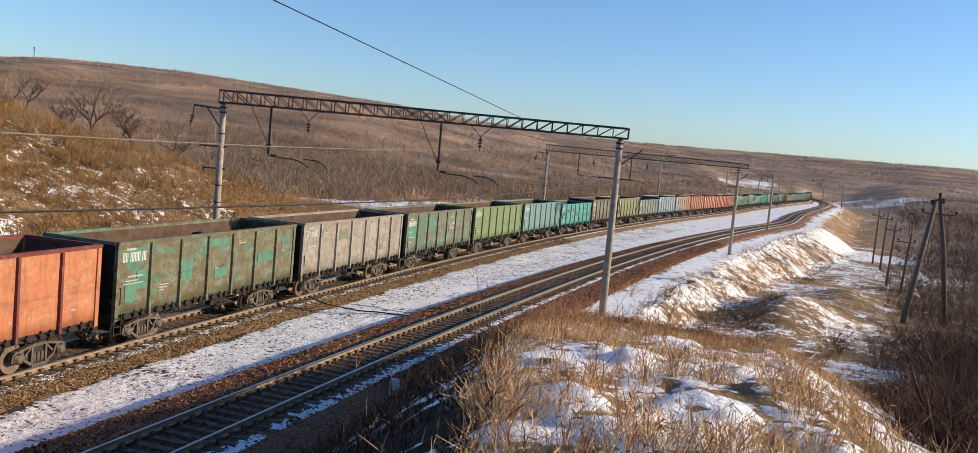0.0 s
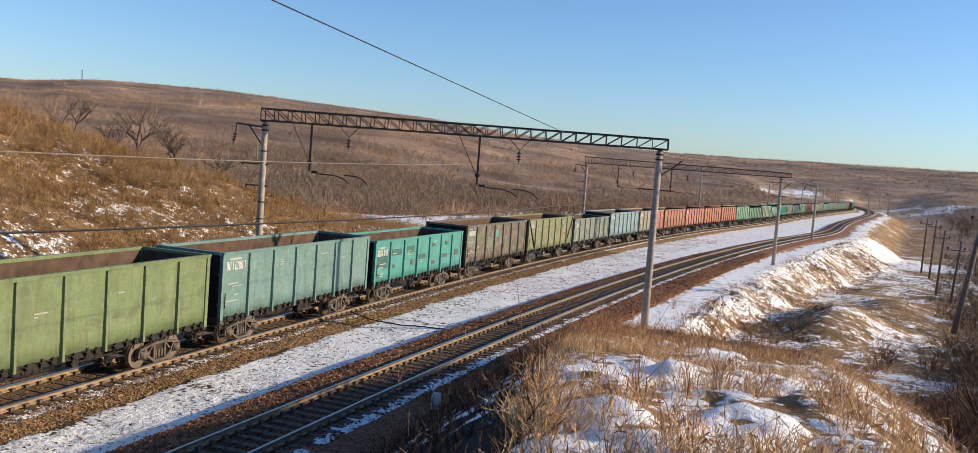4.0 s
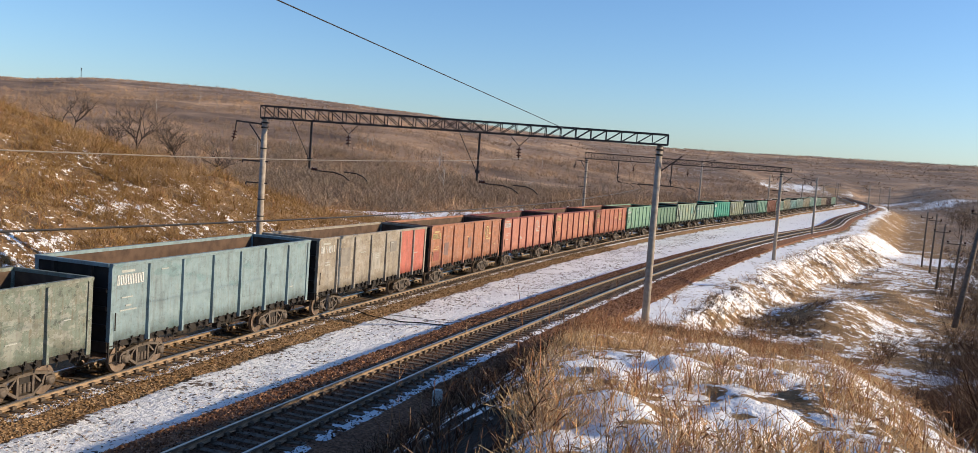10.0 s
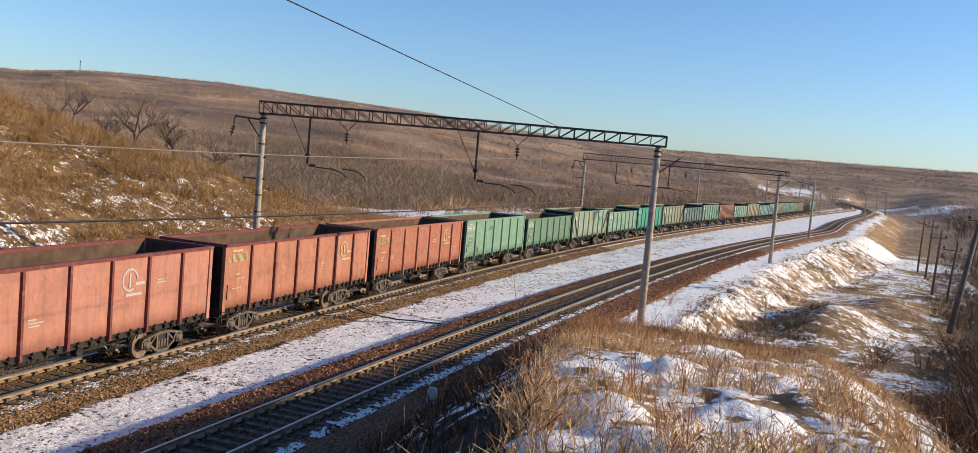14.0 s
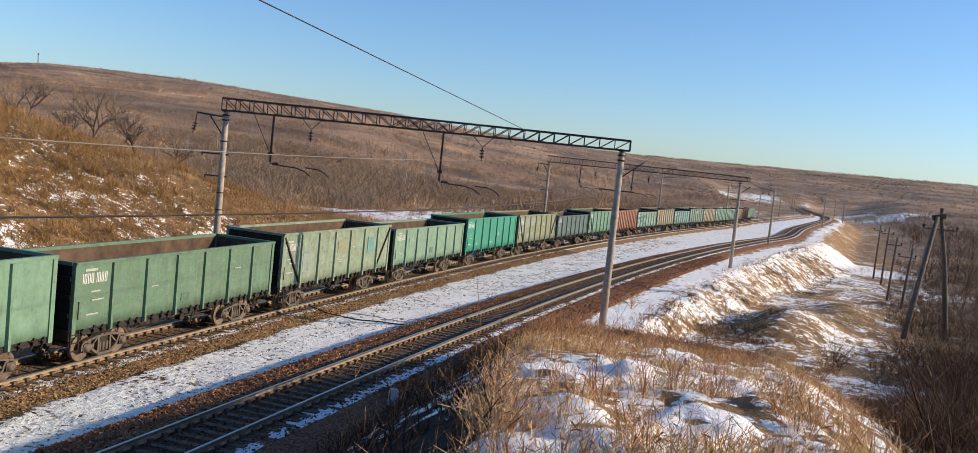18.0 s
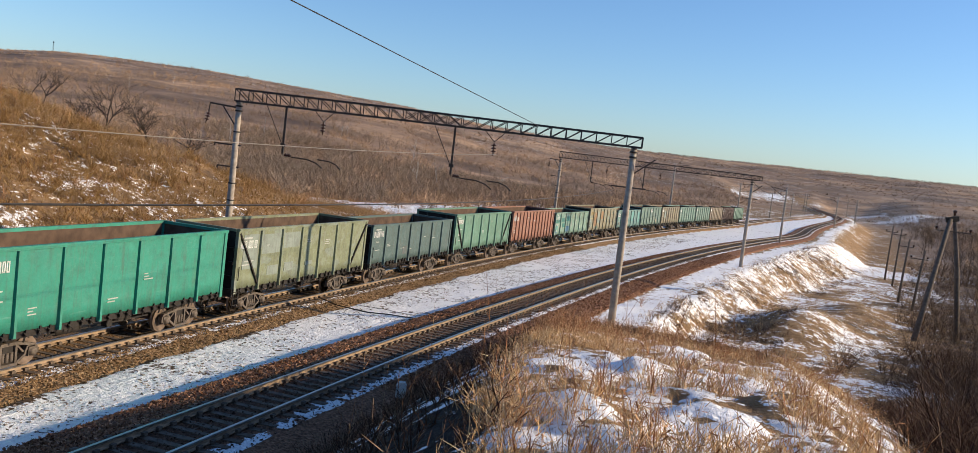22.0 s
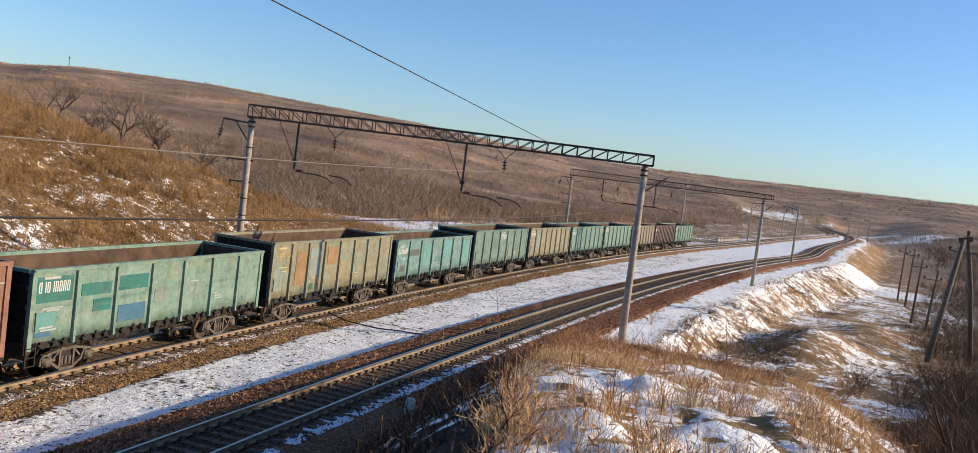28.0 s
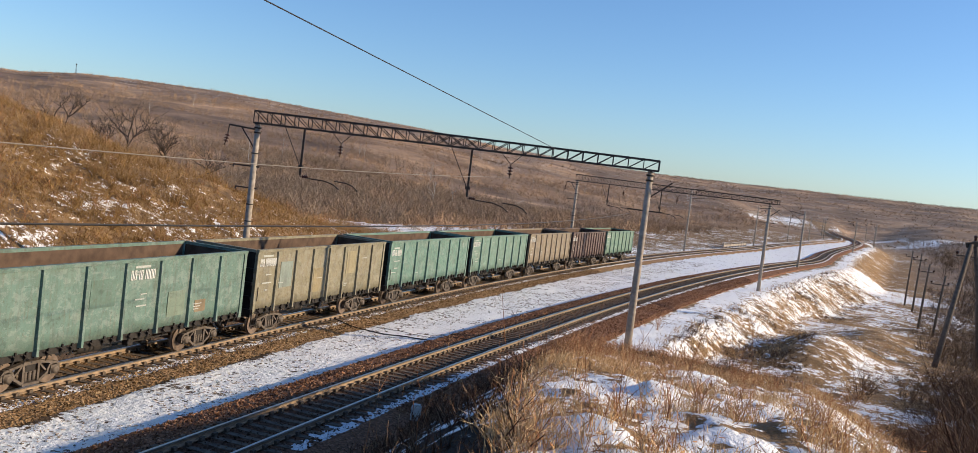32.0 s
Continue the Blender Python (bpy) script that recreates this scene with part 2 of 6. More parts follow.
M["shrub"] = stuff_mat("bare_shrub", [(0.06, 0.034, 0.022), (0.15, 0.088, 0.055), (0.10, 0.058, 0.037), (0.34, 0.24, 0.155)])


def ballast_mat(name, lo, hi, oil):
    g = Graph(name, 0.95, 0.0, 0.15)
    v = g.coords("Object")
    stones = g.nodes.new("ShaderNodeTexVoronoi")
    g.links.new(v, stones.inputs["Vector"])
    stones.inputs["Scale"].default_value = 11.0
    c = g.ramp(g.noise(v, 14.0, 3), [(0.3, lo), (0.7, hi)])
    c = g.mix(0.55, c, g.mix(1.0, c, g.ramp(stones.outputs["Color"], [(0.1, 0.35), (0.9, 1.5)]), "MULTIPLY"))
    k = g.math("ADD", g.attr("snow"), g.math("MULTIPLY", g.math("SUBTRACT", g.noise(v, 1.3, 7, 0.65), 0.5), 1.9))
    c = g.mix(g.math("MULTIPLY", g.attr("oil"), oil), c, (0.022, 0.015, 0.011))
    c = g.mix(g.ramp(k, [(0.6, 0.0), (0.66, 1.0)]), c, (0.78, 0.78, 0.79))
    return g.done(c, stones.outputs["Distance"], 0.9, 0.06)


M["ballast_far"] = ballast_mat("tan_ballast", (0.15, 0.088, 0.04), (0.40, 0.26, 0.135), 0.35)
M["ballast_near"] = ballast_mat("red_brown_ballast", (0.08, 0.038, 0.022), (0.32, 0.168, 0.095), 0.6)


# ---- building helpers ----
def thing(name, label, category, group="", kind="", at=(0, 0, 0)):
    ob = new(name)
    ob.location = at
    ob.empty_display_size = 0.3
    return tagged(ob, label, category, group, kind)


def mesh_of(bm, name, *mats):
    me = bpy.data.meshes.new(name)
    bm.to_mesh(me)
    bm.free()
    for m in mats:
        me.materials.append(m)
    return me


def part(name, bm, mats, parent, label="", m=None):
    mats = mats if isinstance(mats, (list, tuple)) else [mats]
    me = bm if isinstance(bm, bpy.types.Mesh) else mesh_of(bm, name, *mats)
    ob = new(name, me)
    ob.parent = parent
    if m is not None:
        ob.matrix_basis = m
    if label:
        ob["label"] = label
    return ob


def lone(name, me, label, category, group="", kind="", m=None):
    ob = new(name, me)
    if m is not None:
        ob.matrix_basis = m
    return tagged(ob, label, category, group, kind)


def box(bm, x0, x1, y0, y1, z0, z1, mat=0, m=None):
    co = [(x, y, z) for x in (x0, x1) for y in (y0, y1) for z in (z0, z1)]
    vs = [bm.verts.new(m @ Vector(c) if m else c) for c in co]
    fs = [bm.faces.new([vs[i] for i in q]) for q in ((0, 1, 3, 2), (4, 6, 7, 5), (0, 4, 5, 1), (2, 3, 7, 6), (0, 2, 6, 4), (1, 5, 7, 3))]
    for f in fs:
        f.material_index = mat
    return fs


def bar(bm, a, b, w, h=None, mat=0, up=(0, 0, 1)):
    """A square bar from a to b."""
    a, b = Vector(a), Vector(b)
    d = b - a
    if abs(d.normalized().dot(Vector(up))) > 0.98:
        up = (1, 0, 0)
    x = d.normalized()
    y = Vector(up).cross(x).normalized()
    z = x.cross(y)
    m = Matrix((x, y, z)).transposed().to_4x4()
    m.translation = a
    h = h or w
    return box(bm, 0, d.length, -w / 2, w / 2, -h / 2, h / 2, mat, m)


def tube(bm, pts, radii, n=8, mat=0, cap=True):
    """A round tube through pts with a radius at each."""
    pts = [Vector(p) for p in pts]
    rings = []
    for i, p in enumerate(pts):
        d = (pts[min(i + 1, len(pts) - 1)] - pts[max(i - 1, 0)]).normalized()
        ref = Vector((0, 0, 1)) if abs(d.z) < 0.95 else Vector((1, 0, 0))
        x = ref.cross(d).normalized()
        y = d.cross(x)
        r = radii[i] if isinstance(radii, (list, tuple)) else radii
        rings.append([bm.verts.new(p + (x * math.cos(a) + y * math.sin(a)) * r) for a in [2 * math.pi * k / n for k in range(n)]])
    for a, b in zip(rings, rings[1:]):
        for k in range(n):
            f = bm.faces.new((a[k], a[(k + 1) % n], b[(k + 1) % n], b[k]))
            f.material_index, f.smooth = mat, n > 6
    if cap:
        for ring, flip in ((rings[0], True), (rings[-1], False)):
            f = bm.faces.new(ring[::-1] if flip else ring)
            f.material_index = mat
    return rings


def lathe(bm, profile, axis="z", n=16, mat=0, at=(0, 0, 0)):
    """Turns (radius, height) pairs round an axis."""
    rings = []
    for r, h in profile:
        ring = []
        for k in range(n):
            a = 2 * math.pi * k / n
            c = (r * math.cos(a), r * math.sin(a), h)
            if axis == "y":
                c = (c[0], h, c[1])
            elif axis == "x":
                c = (h, c[0], c[1])
            ring.append(bm.verts.new(Vector(c) + Vector(at)))
        rings.append(ring)
    for a, b in zip(rings, rings[1:]):
        for k in range(n):
            f = bm.faces.new((a[k], a[(k + 1) % n], b[(k + 1) % n], b[k]))
            f.material_index, f.smooth = mat, True
    for ring in (rings[0], rings[-1]):
        if ring is rings[0] or ring is rings[-1]:
            bm.faces.new(ring).material_index = mat


def raw_mesh(name, verts, faces, *mats):
    me = bpy.data.meshes.new(name)
    me.from_pydata(np.asarray(verts).tolist(), [], np.asarray(faces).tolist() if len(faces) else [])
    for m in mats:
        me.materials.append(m)
    return me


def quads_mesh(name, verts, k, *mats):
    """A mesh of loose faces with k corners each, from an array of corners (fast)."""
    verts = np.asarray(verts, np.float32).reshape(-1, 3)
    n = len(verts) // k
    me = bpy.data.meshes.new(name)
    me.vertices.add(len(verts))
    me.vertices.foreach_set("co", verts.ravel())
    me.loops.add(n * k)
    me.loops.foreach_set("vertex_index", np.arange(n * k, dtype=np.int32))
    me.polygons.add(n)
    me.polygons.foreach_set("loop_start", np.arange(0, n * k, k, dtype=np.int32))
    me.update(calc_edges=True)
    for m in mats:
        me.materials.append(m)
    return me


# ---- the two tracks in plan ----
FAR = [(-125, -414, 0.5), (-57, -142, 0.5), (-33, -44.7, 0.3), (-18.36, 13.53, 0.11), (-14.62, 28.07, 0), (-10.56, 42.53, -0.11), (-6.19, 56.9, -0.22), (0.06, 75.91, -0.37),
       (8.52, 99.46, -0.55), (17.61, 122.77, -0.74), (29.22, 150.46, -0.96), (41.48, 177.86, -1.18), (57.9, 213.8, -1.48), (78, 260, -1.75), (101, 309, -1.95), (131, 372, -2.2),
       (157, 428, -2.4), (176, 480, -2.5), (192, 540, -2.4), (217, 625, -2.0), (250, 740, -1.0), (300, 900, 0.5)]
NEAR = [(-116, -416, 1.1), (-49.3, -143.7, 1.1), (-24.8, -46.7, 0.9), (-10.1, 11.5, 0.71), (-5.61, 25.65, 0.6), (-0.82, 39.68, 0.49), (4.27, 53.6, 0.38), (11.47, 72.0, 0.23),
        (21.09, 94.75, 0.05), (31.31, 117.24, -0.14), (44.28, 143.91, -0.36), (57.88, 170.32, -0.58), (81.7, 228, -1.0), (101.5, 274, -1.3), (123.6, 323, -1.6), (144.5, 372, -2.0),
        (164, 421, -2.4), (182, 477, -2.5), (197.5, 539, -2.4), (222, 624, -2.0), (255, 739, -1.0), (305, 899, 0.5)]


class Line:
    """A smooth centre line through control points, measured by its length."""

    def __init__(self, ctrl, origin):
        c = np.array(ctrl, float)
        k = np.concatenate([[0], np.cumsum(np.hypot(*(c[1:, :2] - c[:-1, :2]).T))])
        t = np.concatenate([np.arange(k[0], k[-1], 1.0), [k[-1]]])
        m = np.gradient(c, k, axis=0)
        i = np.clip(np.searchsorted(k, t, side="right") - 1, 0, len(k) - 2)
        h = (k[i + 1] - k[i])[:, None]
        u = ((t - k[i])[:, None]) / h
        p = (2 * u**3 - 3 * u**2 + 1) * c[i] + (u**3 - 2 * u**2 + u) * h * m[i] + (-2 * u**3 + 3 * u**2) * c[i + 1] + (u**3 - u**2) * h * m[i + 1]
        s = np.concatenate([[0], np.cumsum(np.hypot(*(p[1:, :2] - p[:-1, :2]).T))])
        j = np.argmin(np.hypot(p[:, 0] - origin[0], p[:, 1] - origin[1]))
        self.s, self.p = s - s[j], p
        d = np.gradient(p[:, :2], self.s, axis=0)
        self.d = d / np.hypot(d[:, 0], d[:, 1])[:, None]

    def at(self, s, off=0.0, up=0.0):
        """Points off metres to the right of the line and up above its railheads."""
        x, y, z = (np.interp(s, self.s, self.p[:, i]) for i in range(3))
        dx, dy = np.interp(s, self.s, self.d[:, 0]), np.interp(s, self.s, self.d[:, 1])
        return np.stack([x + off * dy, y - off * dx, z + up + 0 * x], -1)

    def near(self, xy):
        """For points in plan: the place along the line and the distance to its right."""
        step = max(1, int(len(self.s) / 450))
        P, S, D = self.p[::step, :2], self.s[::step], self.d[::step]
        so, uo = np.empty(len(xy)), np.empty(len(xy))
        for a in range(0, len(xy), 20000):
            q = xy[a:a + 20000]
            dd = ((q[:, None, :] - P[None]) ** 2).sum(2)
            i = dd.argmin(1)
            r = q - P[i]
            so[a:a + 20000] = S[i] + (r * D[i]).sum(1)
            uo[a:a + 20000] = r[:, 0] * D[i, 1] - r[:, 1] * D[i, 0]
        return so, uo


far_line, near_line = Line(FAR, (-14.62, 28.07)), Line(NEAR, (-5.61, 25.65))


# ---- the ground ----
def step(a, b, x):
    t = np.clip((x - a) / (b - a), 0, 1)
    return t * t * (3 - 2 * t)


def lumps(x, y, scale, seed=0):
    """Cheap smooth unevenness between -1 and 1."""
    r = np.random.RandomState(seed)
    out = 0
    for i in range(5):
        a, f, p, q = r.rand() * 6.28, (1.0 + 0.55 * i) / scale, r.rand() * 6.28, r.rand() * 6.28
        u, v = x * math.cos(a) + y * math.sin(a), -x * math.sin(a) + y * math.cos(a)
        out = out + np.sin(u * f * 6.28 + p + 1.3 * np.sin(v * f * 3.1 + q)) * np.cos(v * f * 5.1 + q) / (1 + 0.5 * i)
    return out / 2.2


def fbm(x, y, scale, seed=0, octaves=4):
    """Irregular unevenness between about -1 and 1, in several sizes."""
    out, amp, total = 0, 1.0, 0.0
    for o in range(octaves):
        u, v = x / scale + 17.3 * seed + 5.1 * o, y / scale - 9.7 * seed + 3.3 * o
        i, j = np.floor(u), np.floor(v)
        f, g = u - i, v - j
        f, g = f * f * (3 - 2 * f), g * g * (3 - 2 * g)
        h = lambda p, q: np.modf(np.abs(np.sin(p * 127.1 + q * 311.7 + seed * 7.3) * 43758.5453))[0]
        out = out + amp * ((h(i, j) * (1 - f) + h(i + 1, j) * f) * (1 - g) + (h(i, j + 1) * (1 - f) + h(i + 1, j + 1) * f) * g - 0.5)
        total, amp, scale = total + amp, amp * 0.55, scale * 0.47
    return out * 3.2 / total


def lay(x, y):
    """Ground height, its cover (snow, grass, wood) and shaded-flank mask at places in plan."""
    x, y = np.asarray(x, float), np.asarray(y, float)
    xy = np.stack([x, y], 1)
    sf, uf = far_line.near(xy)
    sn, un = near_line.near(xy)
    zf, zn = far_line.at(sf)[:, 2], near_line.at(sn)[:, 2]
    r, b = np.hypot(x, y), np.degrees(np.arctan2(x, y))
    left, right = -uf - 2.6, un - 2.6
    # between the tracks
    t = np.clip(uf / np.maximum(uf - un, 0.1), 0, 1)
    z = zf * (1 - t) + zn * t - 0.52 + 0.06 * fbm(x, y, 2.0, 75)
    snow = 0.93 + 0.10 * fbm(x, y, 2.5, 80) - 0.8 * step(1.35, 1.0, np.abs(un) - 1.4) - 0.75 * step(1.55, 1.0, np.abs(uf) - 1.4 + 0.25 * fbm(x, y, 1.6, 81))
    z = z - 0.25 * step(2.6, 2.1, np.minimum(np.abs(un), np.abs(uf)))
    grass, wood = 0.3 + 0 * x, 0 * x
    # left: ditch, cut slope that dies out ahead, flat brush
    cap = np.interp(sf, [-60, 0, 15, 28, 34, 40, 48, 62, 85, 110], [17, 17, 16.5, 14.0, 10.2, 6.2, 3.6, 1.6, 0.5, 0])
    rise = np.maximum(0, left - 4.0) * 0.60
    hill = cap * (1 - np.exp(-(rise / np.maximum(cap, 0.2)) ** 1.6)) * step(110, 50, left) * step(-0.5, 0.5, cap)
    zl = zf - 0.7 - 0.25 * step(1, 4, left) + hill + 0.45 * fbm(x, y, 9, 2) * step(4, 12, left) + 0.10 * fbm(x, y, 2.0, 3) * step(4, 8, left)
    L = left > 0
    z = np.where(L, np.minimum(zl, 99), z)
    snow = np.where(L, 0.53 - 0.48 * step(0.8, 5.0, hill) + 0.30 * fbm(x, y, 9, 4) + 0.16 * fbm(x, y, 2.2, 82) - 0.22 * step(18, 8, left) * (sf < 50) - 0.2 * step(40, 70, left) + 0.55 * step(44, 54, sf) * step(150, 120, sf) * step(9, 13, left) * step(48, 34, left), snow)
    grass = np.where(L, 0.55, grass)
    # right: mound by the camera, bank and valley further on
    crest = np.interp(sn, [-80, -24, -12, -2, 8, 16, 21, 26], [7.0, 6.8, 5.6, 4.15, 2.5, 1.3, 0.3, -2.5])
    valley = np.interp(sn, [-60, -20, 0, 30, 50, 80, 110, 200, 400], [1.0, 0.6, -0.7, -1.6, -2.0, -3.1, -4.2, -5.4, -6.5])
    foot = zn - 0.62
    steep = np.interp(sn, [-30, -15, -3, 10], [0.69, 0.76, 0.90, 0.98])
    flank, roof = foot + np.maximum(0, right - 0.6) * steep, crest + 0.22 * lumps(x, y, 5, 5) + 0.1 * lumps(x, y, 1.7, 6)
    mound = -np.log(np.exp(-2.2 * np.clip(flank, -8, 40)) + np.exp(-2.2 * np.clip(roof, -8, 40))) / 2.2
    # Mask of the grass-free flank, which also takes the painted-in shade colour.
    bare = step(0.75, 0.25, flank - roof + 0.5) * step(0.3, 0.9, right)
    mound = np.where(right > 11.5, mound - (right - 11.5) * 0.42, mound)
    bank = foot + 0.10 * fbm(x, y, 2.5, 7) * step(1.5, 2.5, right) + step(3, 6, right) * (0.45 * fbm(x, y, 7, 70) + 0.16 * fbm(x, y, 2.2, 61)) - np.maximum(0, right - 4.2 - 0.8 * fbm(x, y, 12, 83)) * 0.60
    bank = bank - 0.7 * np.exp(-((sn - 37) / 6.5) ** 2) * step(3, 6.5, right)
    hump = 1.7 * np.exp(-((sn - 46 - 0.6 * (un - 14)) / 8.0) ** 2 - ((un - 14.0) / 3.0) ** 2) + 1.0 * np.exp(-((sn - 66) / 10.0) ** 2 - ((un - 17.5) / 2.6) ** 2)
    floor = valley + hump + 0.30 * fbm(x, y, 9, 8) + 0.16 * fbm(x, y, 2.6, 9) + step(26, 60, right) * 1.6
    zr = np.maximum(np.maximum(np.where(sn < 30, mound, -50), bank), floor)
    R = right > 0
    z = np.where(R, zr, z)
    onm = R & (mound >= np.maximum(bank, floor) - 0.1) & (sn < 27)
    slope = R & ~onm & (bank > floor)
    snow = np.where(R, 0.50 + 0.24 * fbm(x, y, 11, 10) + 0.30 * fbm(x, y, 2.6, 62) - 0.2 * np.clip(hump, 0, 1) - 0.12 * step(45, 60, sn) * step(105, 80, sn) - 0.16 * step(13, 19, right), snow)
    snow = np.where(slope, 0.82 + 0.14 * fbm(x, y, 5, 63) - 0.8 * step(1.0, 0.5, right + 0.35 * fbm(x, y, 3, 84)) - 0.12 * step(2.0, 3.5, right) - 0.30 * step(3.8, 6.0, right) + step(2.5, 5.0, right) * (0.36 * fbm(sn * 0.6, un, 3.2, 44) + 0.16 * fbm(x, y, 1.2, 64)), snow)
    snow = np.where(onm, 0.46 + 0.38 * fbm(x, y, 2.8, 11) - 0.12 * step(17, 24, r) + 0.1 * step(18, 12, r), snow)
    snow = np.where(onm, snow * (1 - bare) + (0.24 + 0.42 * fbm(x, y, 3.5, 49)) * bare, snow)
    snow = np.where(R & (sn > 90) & (right > 4.0), snow - 0.34 * step(140, 190, sn) * step(40, 24, right) + 0.2 * lumps(x, y, 9, 73), snow)
    grass = np.where(R, 0.62, grass)
    brush = step(18, 24, right) * step(-30, 20, sn)
    snow = np.where(R, snow - 0.3 * brush, snow)
    grass = np.where(R, grass - 0.5 * brush, grass)
    # the far country
    top = np.interp(b, [-60, -40, -29.2, -26, -22.9, -18, -12, -6, 0, 5, 9.2, 14, 19, 28, 45, 70], [40, 44, 46.5, 52.5, 53.8, 53.8, 49.2, 44.2, 38, 35, 34.2, 38, 43.5, 44, 42, 40])
    rc = np.interp(b, [-40, -6, 9, 19, 30], [900, 900, 1150, 1500, 1500])
    r0 = np.interp(b, [-40, -10, 10, 30], [120, 150, 420, 380])
    zfar = -3.0 + (top + 3.0) * (step(0, 1, (r - r0) / (rc - r0)) * 0.35 + 0.65 * np.clip((r - r0) / (rc - r0), 0, 1) ** 1.3)
    zfar = zfar + (2.2 * lumps(x, y, 190, 12) + 0.8 * lumps(x, y, 60, 13)) * step(200, 500, r) * step(rc, rc * 0.8, r)
    zfar = np.where(r > rc, top - (r - rc) * 0.03, zfar)
    near_rail = np.minimum(np.abs(uf), np.abs(un))
    w = step(110, 330, r) * np.maximum(step(12, 80, near_rail), step(600, 850, r))
    z = z * (1 - w) + zfar * w
    wood = step(90, 170, r) * np.where(uf < 0, step(26, 60, left), step(14, 34, near_rail))
    side = np.where(uf < 0, step(28, 55, left) * step(60, 110, sf), 0)
    wood = np.maximum(np.maximum(wood, side * 0.8), step(430, 560, r))
    clear = step(0.1, 0.55, lumps(x, y, 70, 14)) * step(330, 180, r) * (b > -8)
    snow = np.where(wood > 0.3, 0.04 + 0.42 * clear, snow)
    wood = wood * (1 - 0.6 * clear)
    # open cutting faces and snowy clearings round the far curve
    for cx, cy, rx, ry in ((205, 665, 40, 60), (243, 596, 22, 30), (258, 548, 20, 22), (228, 512, 17, 32)):
        open_ = step(1.0, 0.6, np.hypot((x - cx) / rx, (y - cy) / ry))
        wood = wood * (1 - open_)
        snow = np.where(open_ > 0.3, 0.46 + 0.45 * fbm(x, y, 22, 71) + 0.25 * fbm(x, y, 7, 74), snow)
        grass = np.where(open_ > 0.3, 0.7, grass)
    snow = np.where(L & (sf > 130), snow - 0.34 * step(130, 165, sf) * step(2, 6, left) * step(560, 520, sf), snow)
    snow = np.where(np.hypot((x - 72) / 9, (y - 164) / 13) < 1, 0.9, snow)
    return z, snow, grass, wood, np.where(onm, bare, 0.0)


def build_ground():
    ang = np.radians(np.concatenate([np.arange(-180, -42, 6.0), np.arange(-42, 42, 0.33), np.arange(42, 180, 6.0)]))
    rad = [0.6]
    while rad[-1] < 4200:
        rad.append(rad[-1] * (1.017 if rad[-1] < 12 else 1.0085 if rad[-1] < 150 else 1.017 if rad[-1] < 420 else 1.06) + 0.02)
    rad = np.array(rad)
    A, Rr = np.meshgrid(ang, rad)
    x, y = (Rr * np.sin(A)).ravel(), (Rr * np.cos(A)).ravel()
    z, snow, grass, wood, bare = lay(x, y)
    n, m = len(rad), len(ang)
    i = np.arange(n - 1)[:, None] * m
    j = np.arange(m)[None]
    f = np.stack([i + j, i + (j + 1) % m, i + m + (j + 1) % m, i + m + j], -1).reshape(-1, 4)
    verts = np.concatenate([np.stack([x, y, z], 1), [[0, 0, float(lay([0.0], [0.0])[0][0])]]])
    faces = f[:, ::-1].tolist() + [[len(verts) - 1, (k + 1) % m, k][::-1] for k in range(m)]
    me = raw_mesh("ground", verts, [], M["ground"])
    me.clear_geometry()
    me.from_pydata(verts.tolist(), [], faces)
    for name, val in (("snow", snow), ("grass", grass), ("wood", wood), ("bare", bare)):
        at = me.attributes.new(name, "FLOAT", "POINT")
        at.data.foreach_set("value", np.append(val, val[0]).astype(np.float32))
    me.polygons.foreach_set("use_smooth", np.ones(len(me.polygons), bool))
    return lone("ground", me, "snow-patched winter ground with dead grass and wooded hills", "ground", kind="structure")


build_ground()


# ---- railway tracks ----
def sweep(line, s0, s1, ds, profile, mats, closed=True):
    """A bmesh of a cross-section (offset right, height) carried along a line."""
    S = np.concatenate([np.arange(s0, s1, ds), [s1]])
    bm = bmesh.new()
    rings = []
    for off, up in profile:
        rings.append([bm.verts.new(p) for p in line.at(S, off, up)])
    k = len(profile)
    for a in range(k if closed else k - 1):
        A, B = rings[a], rings[(a + 1) % k]
        for i in range(len(S) - 1):
            f = bm.faces.new((A[i], A[i + 1], B[i + 1], B[i]))
            f.material_index = mats[a] if mats else 0
    return bm


def rail_profile(c):
    return [(c - 0.075, -0.19), (c - 0.075, -0.165), (c - 0.014, -0.14), (c - 0.014, -0.055), (c - 0.042, -0.045), (c - 0.042, 0.0),
            (c + 0.042, 0.0), (c + 0.042, -0.045), (c + 0.014, -0.055), (c + 0.014, -0.14), (c + 0.075, -0.165), (c + 0.075, -0.19)]


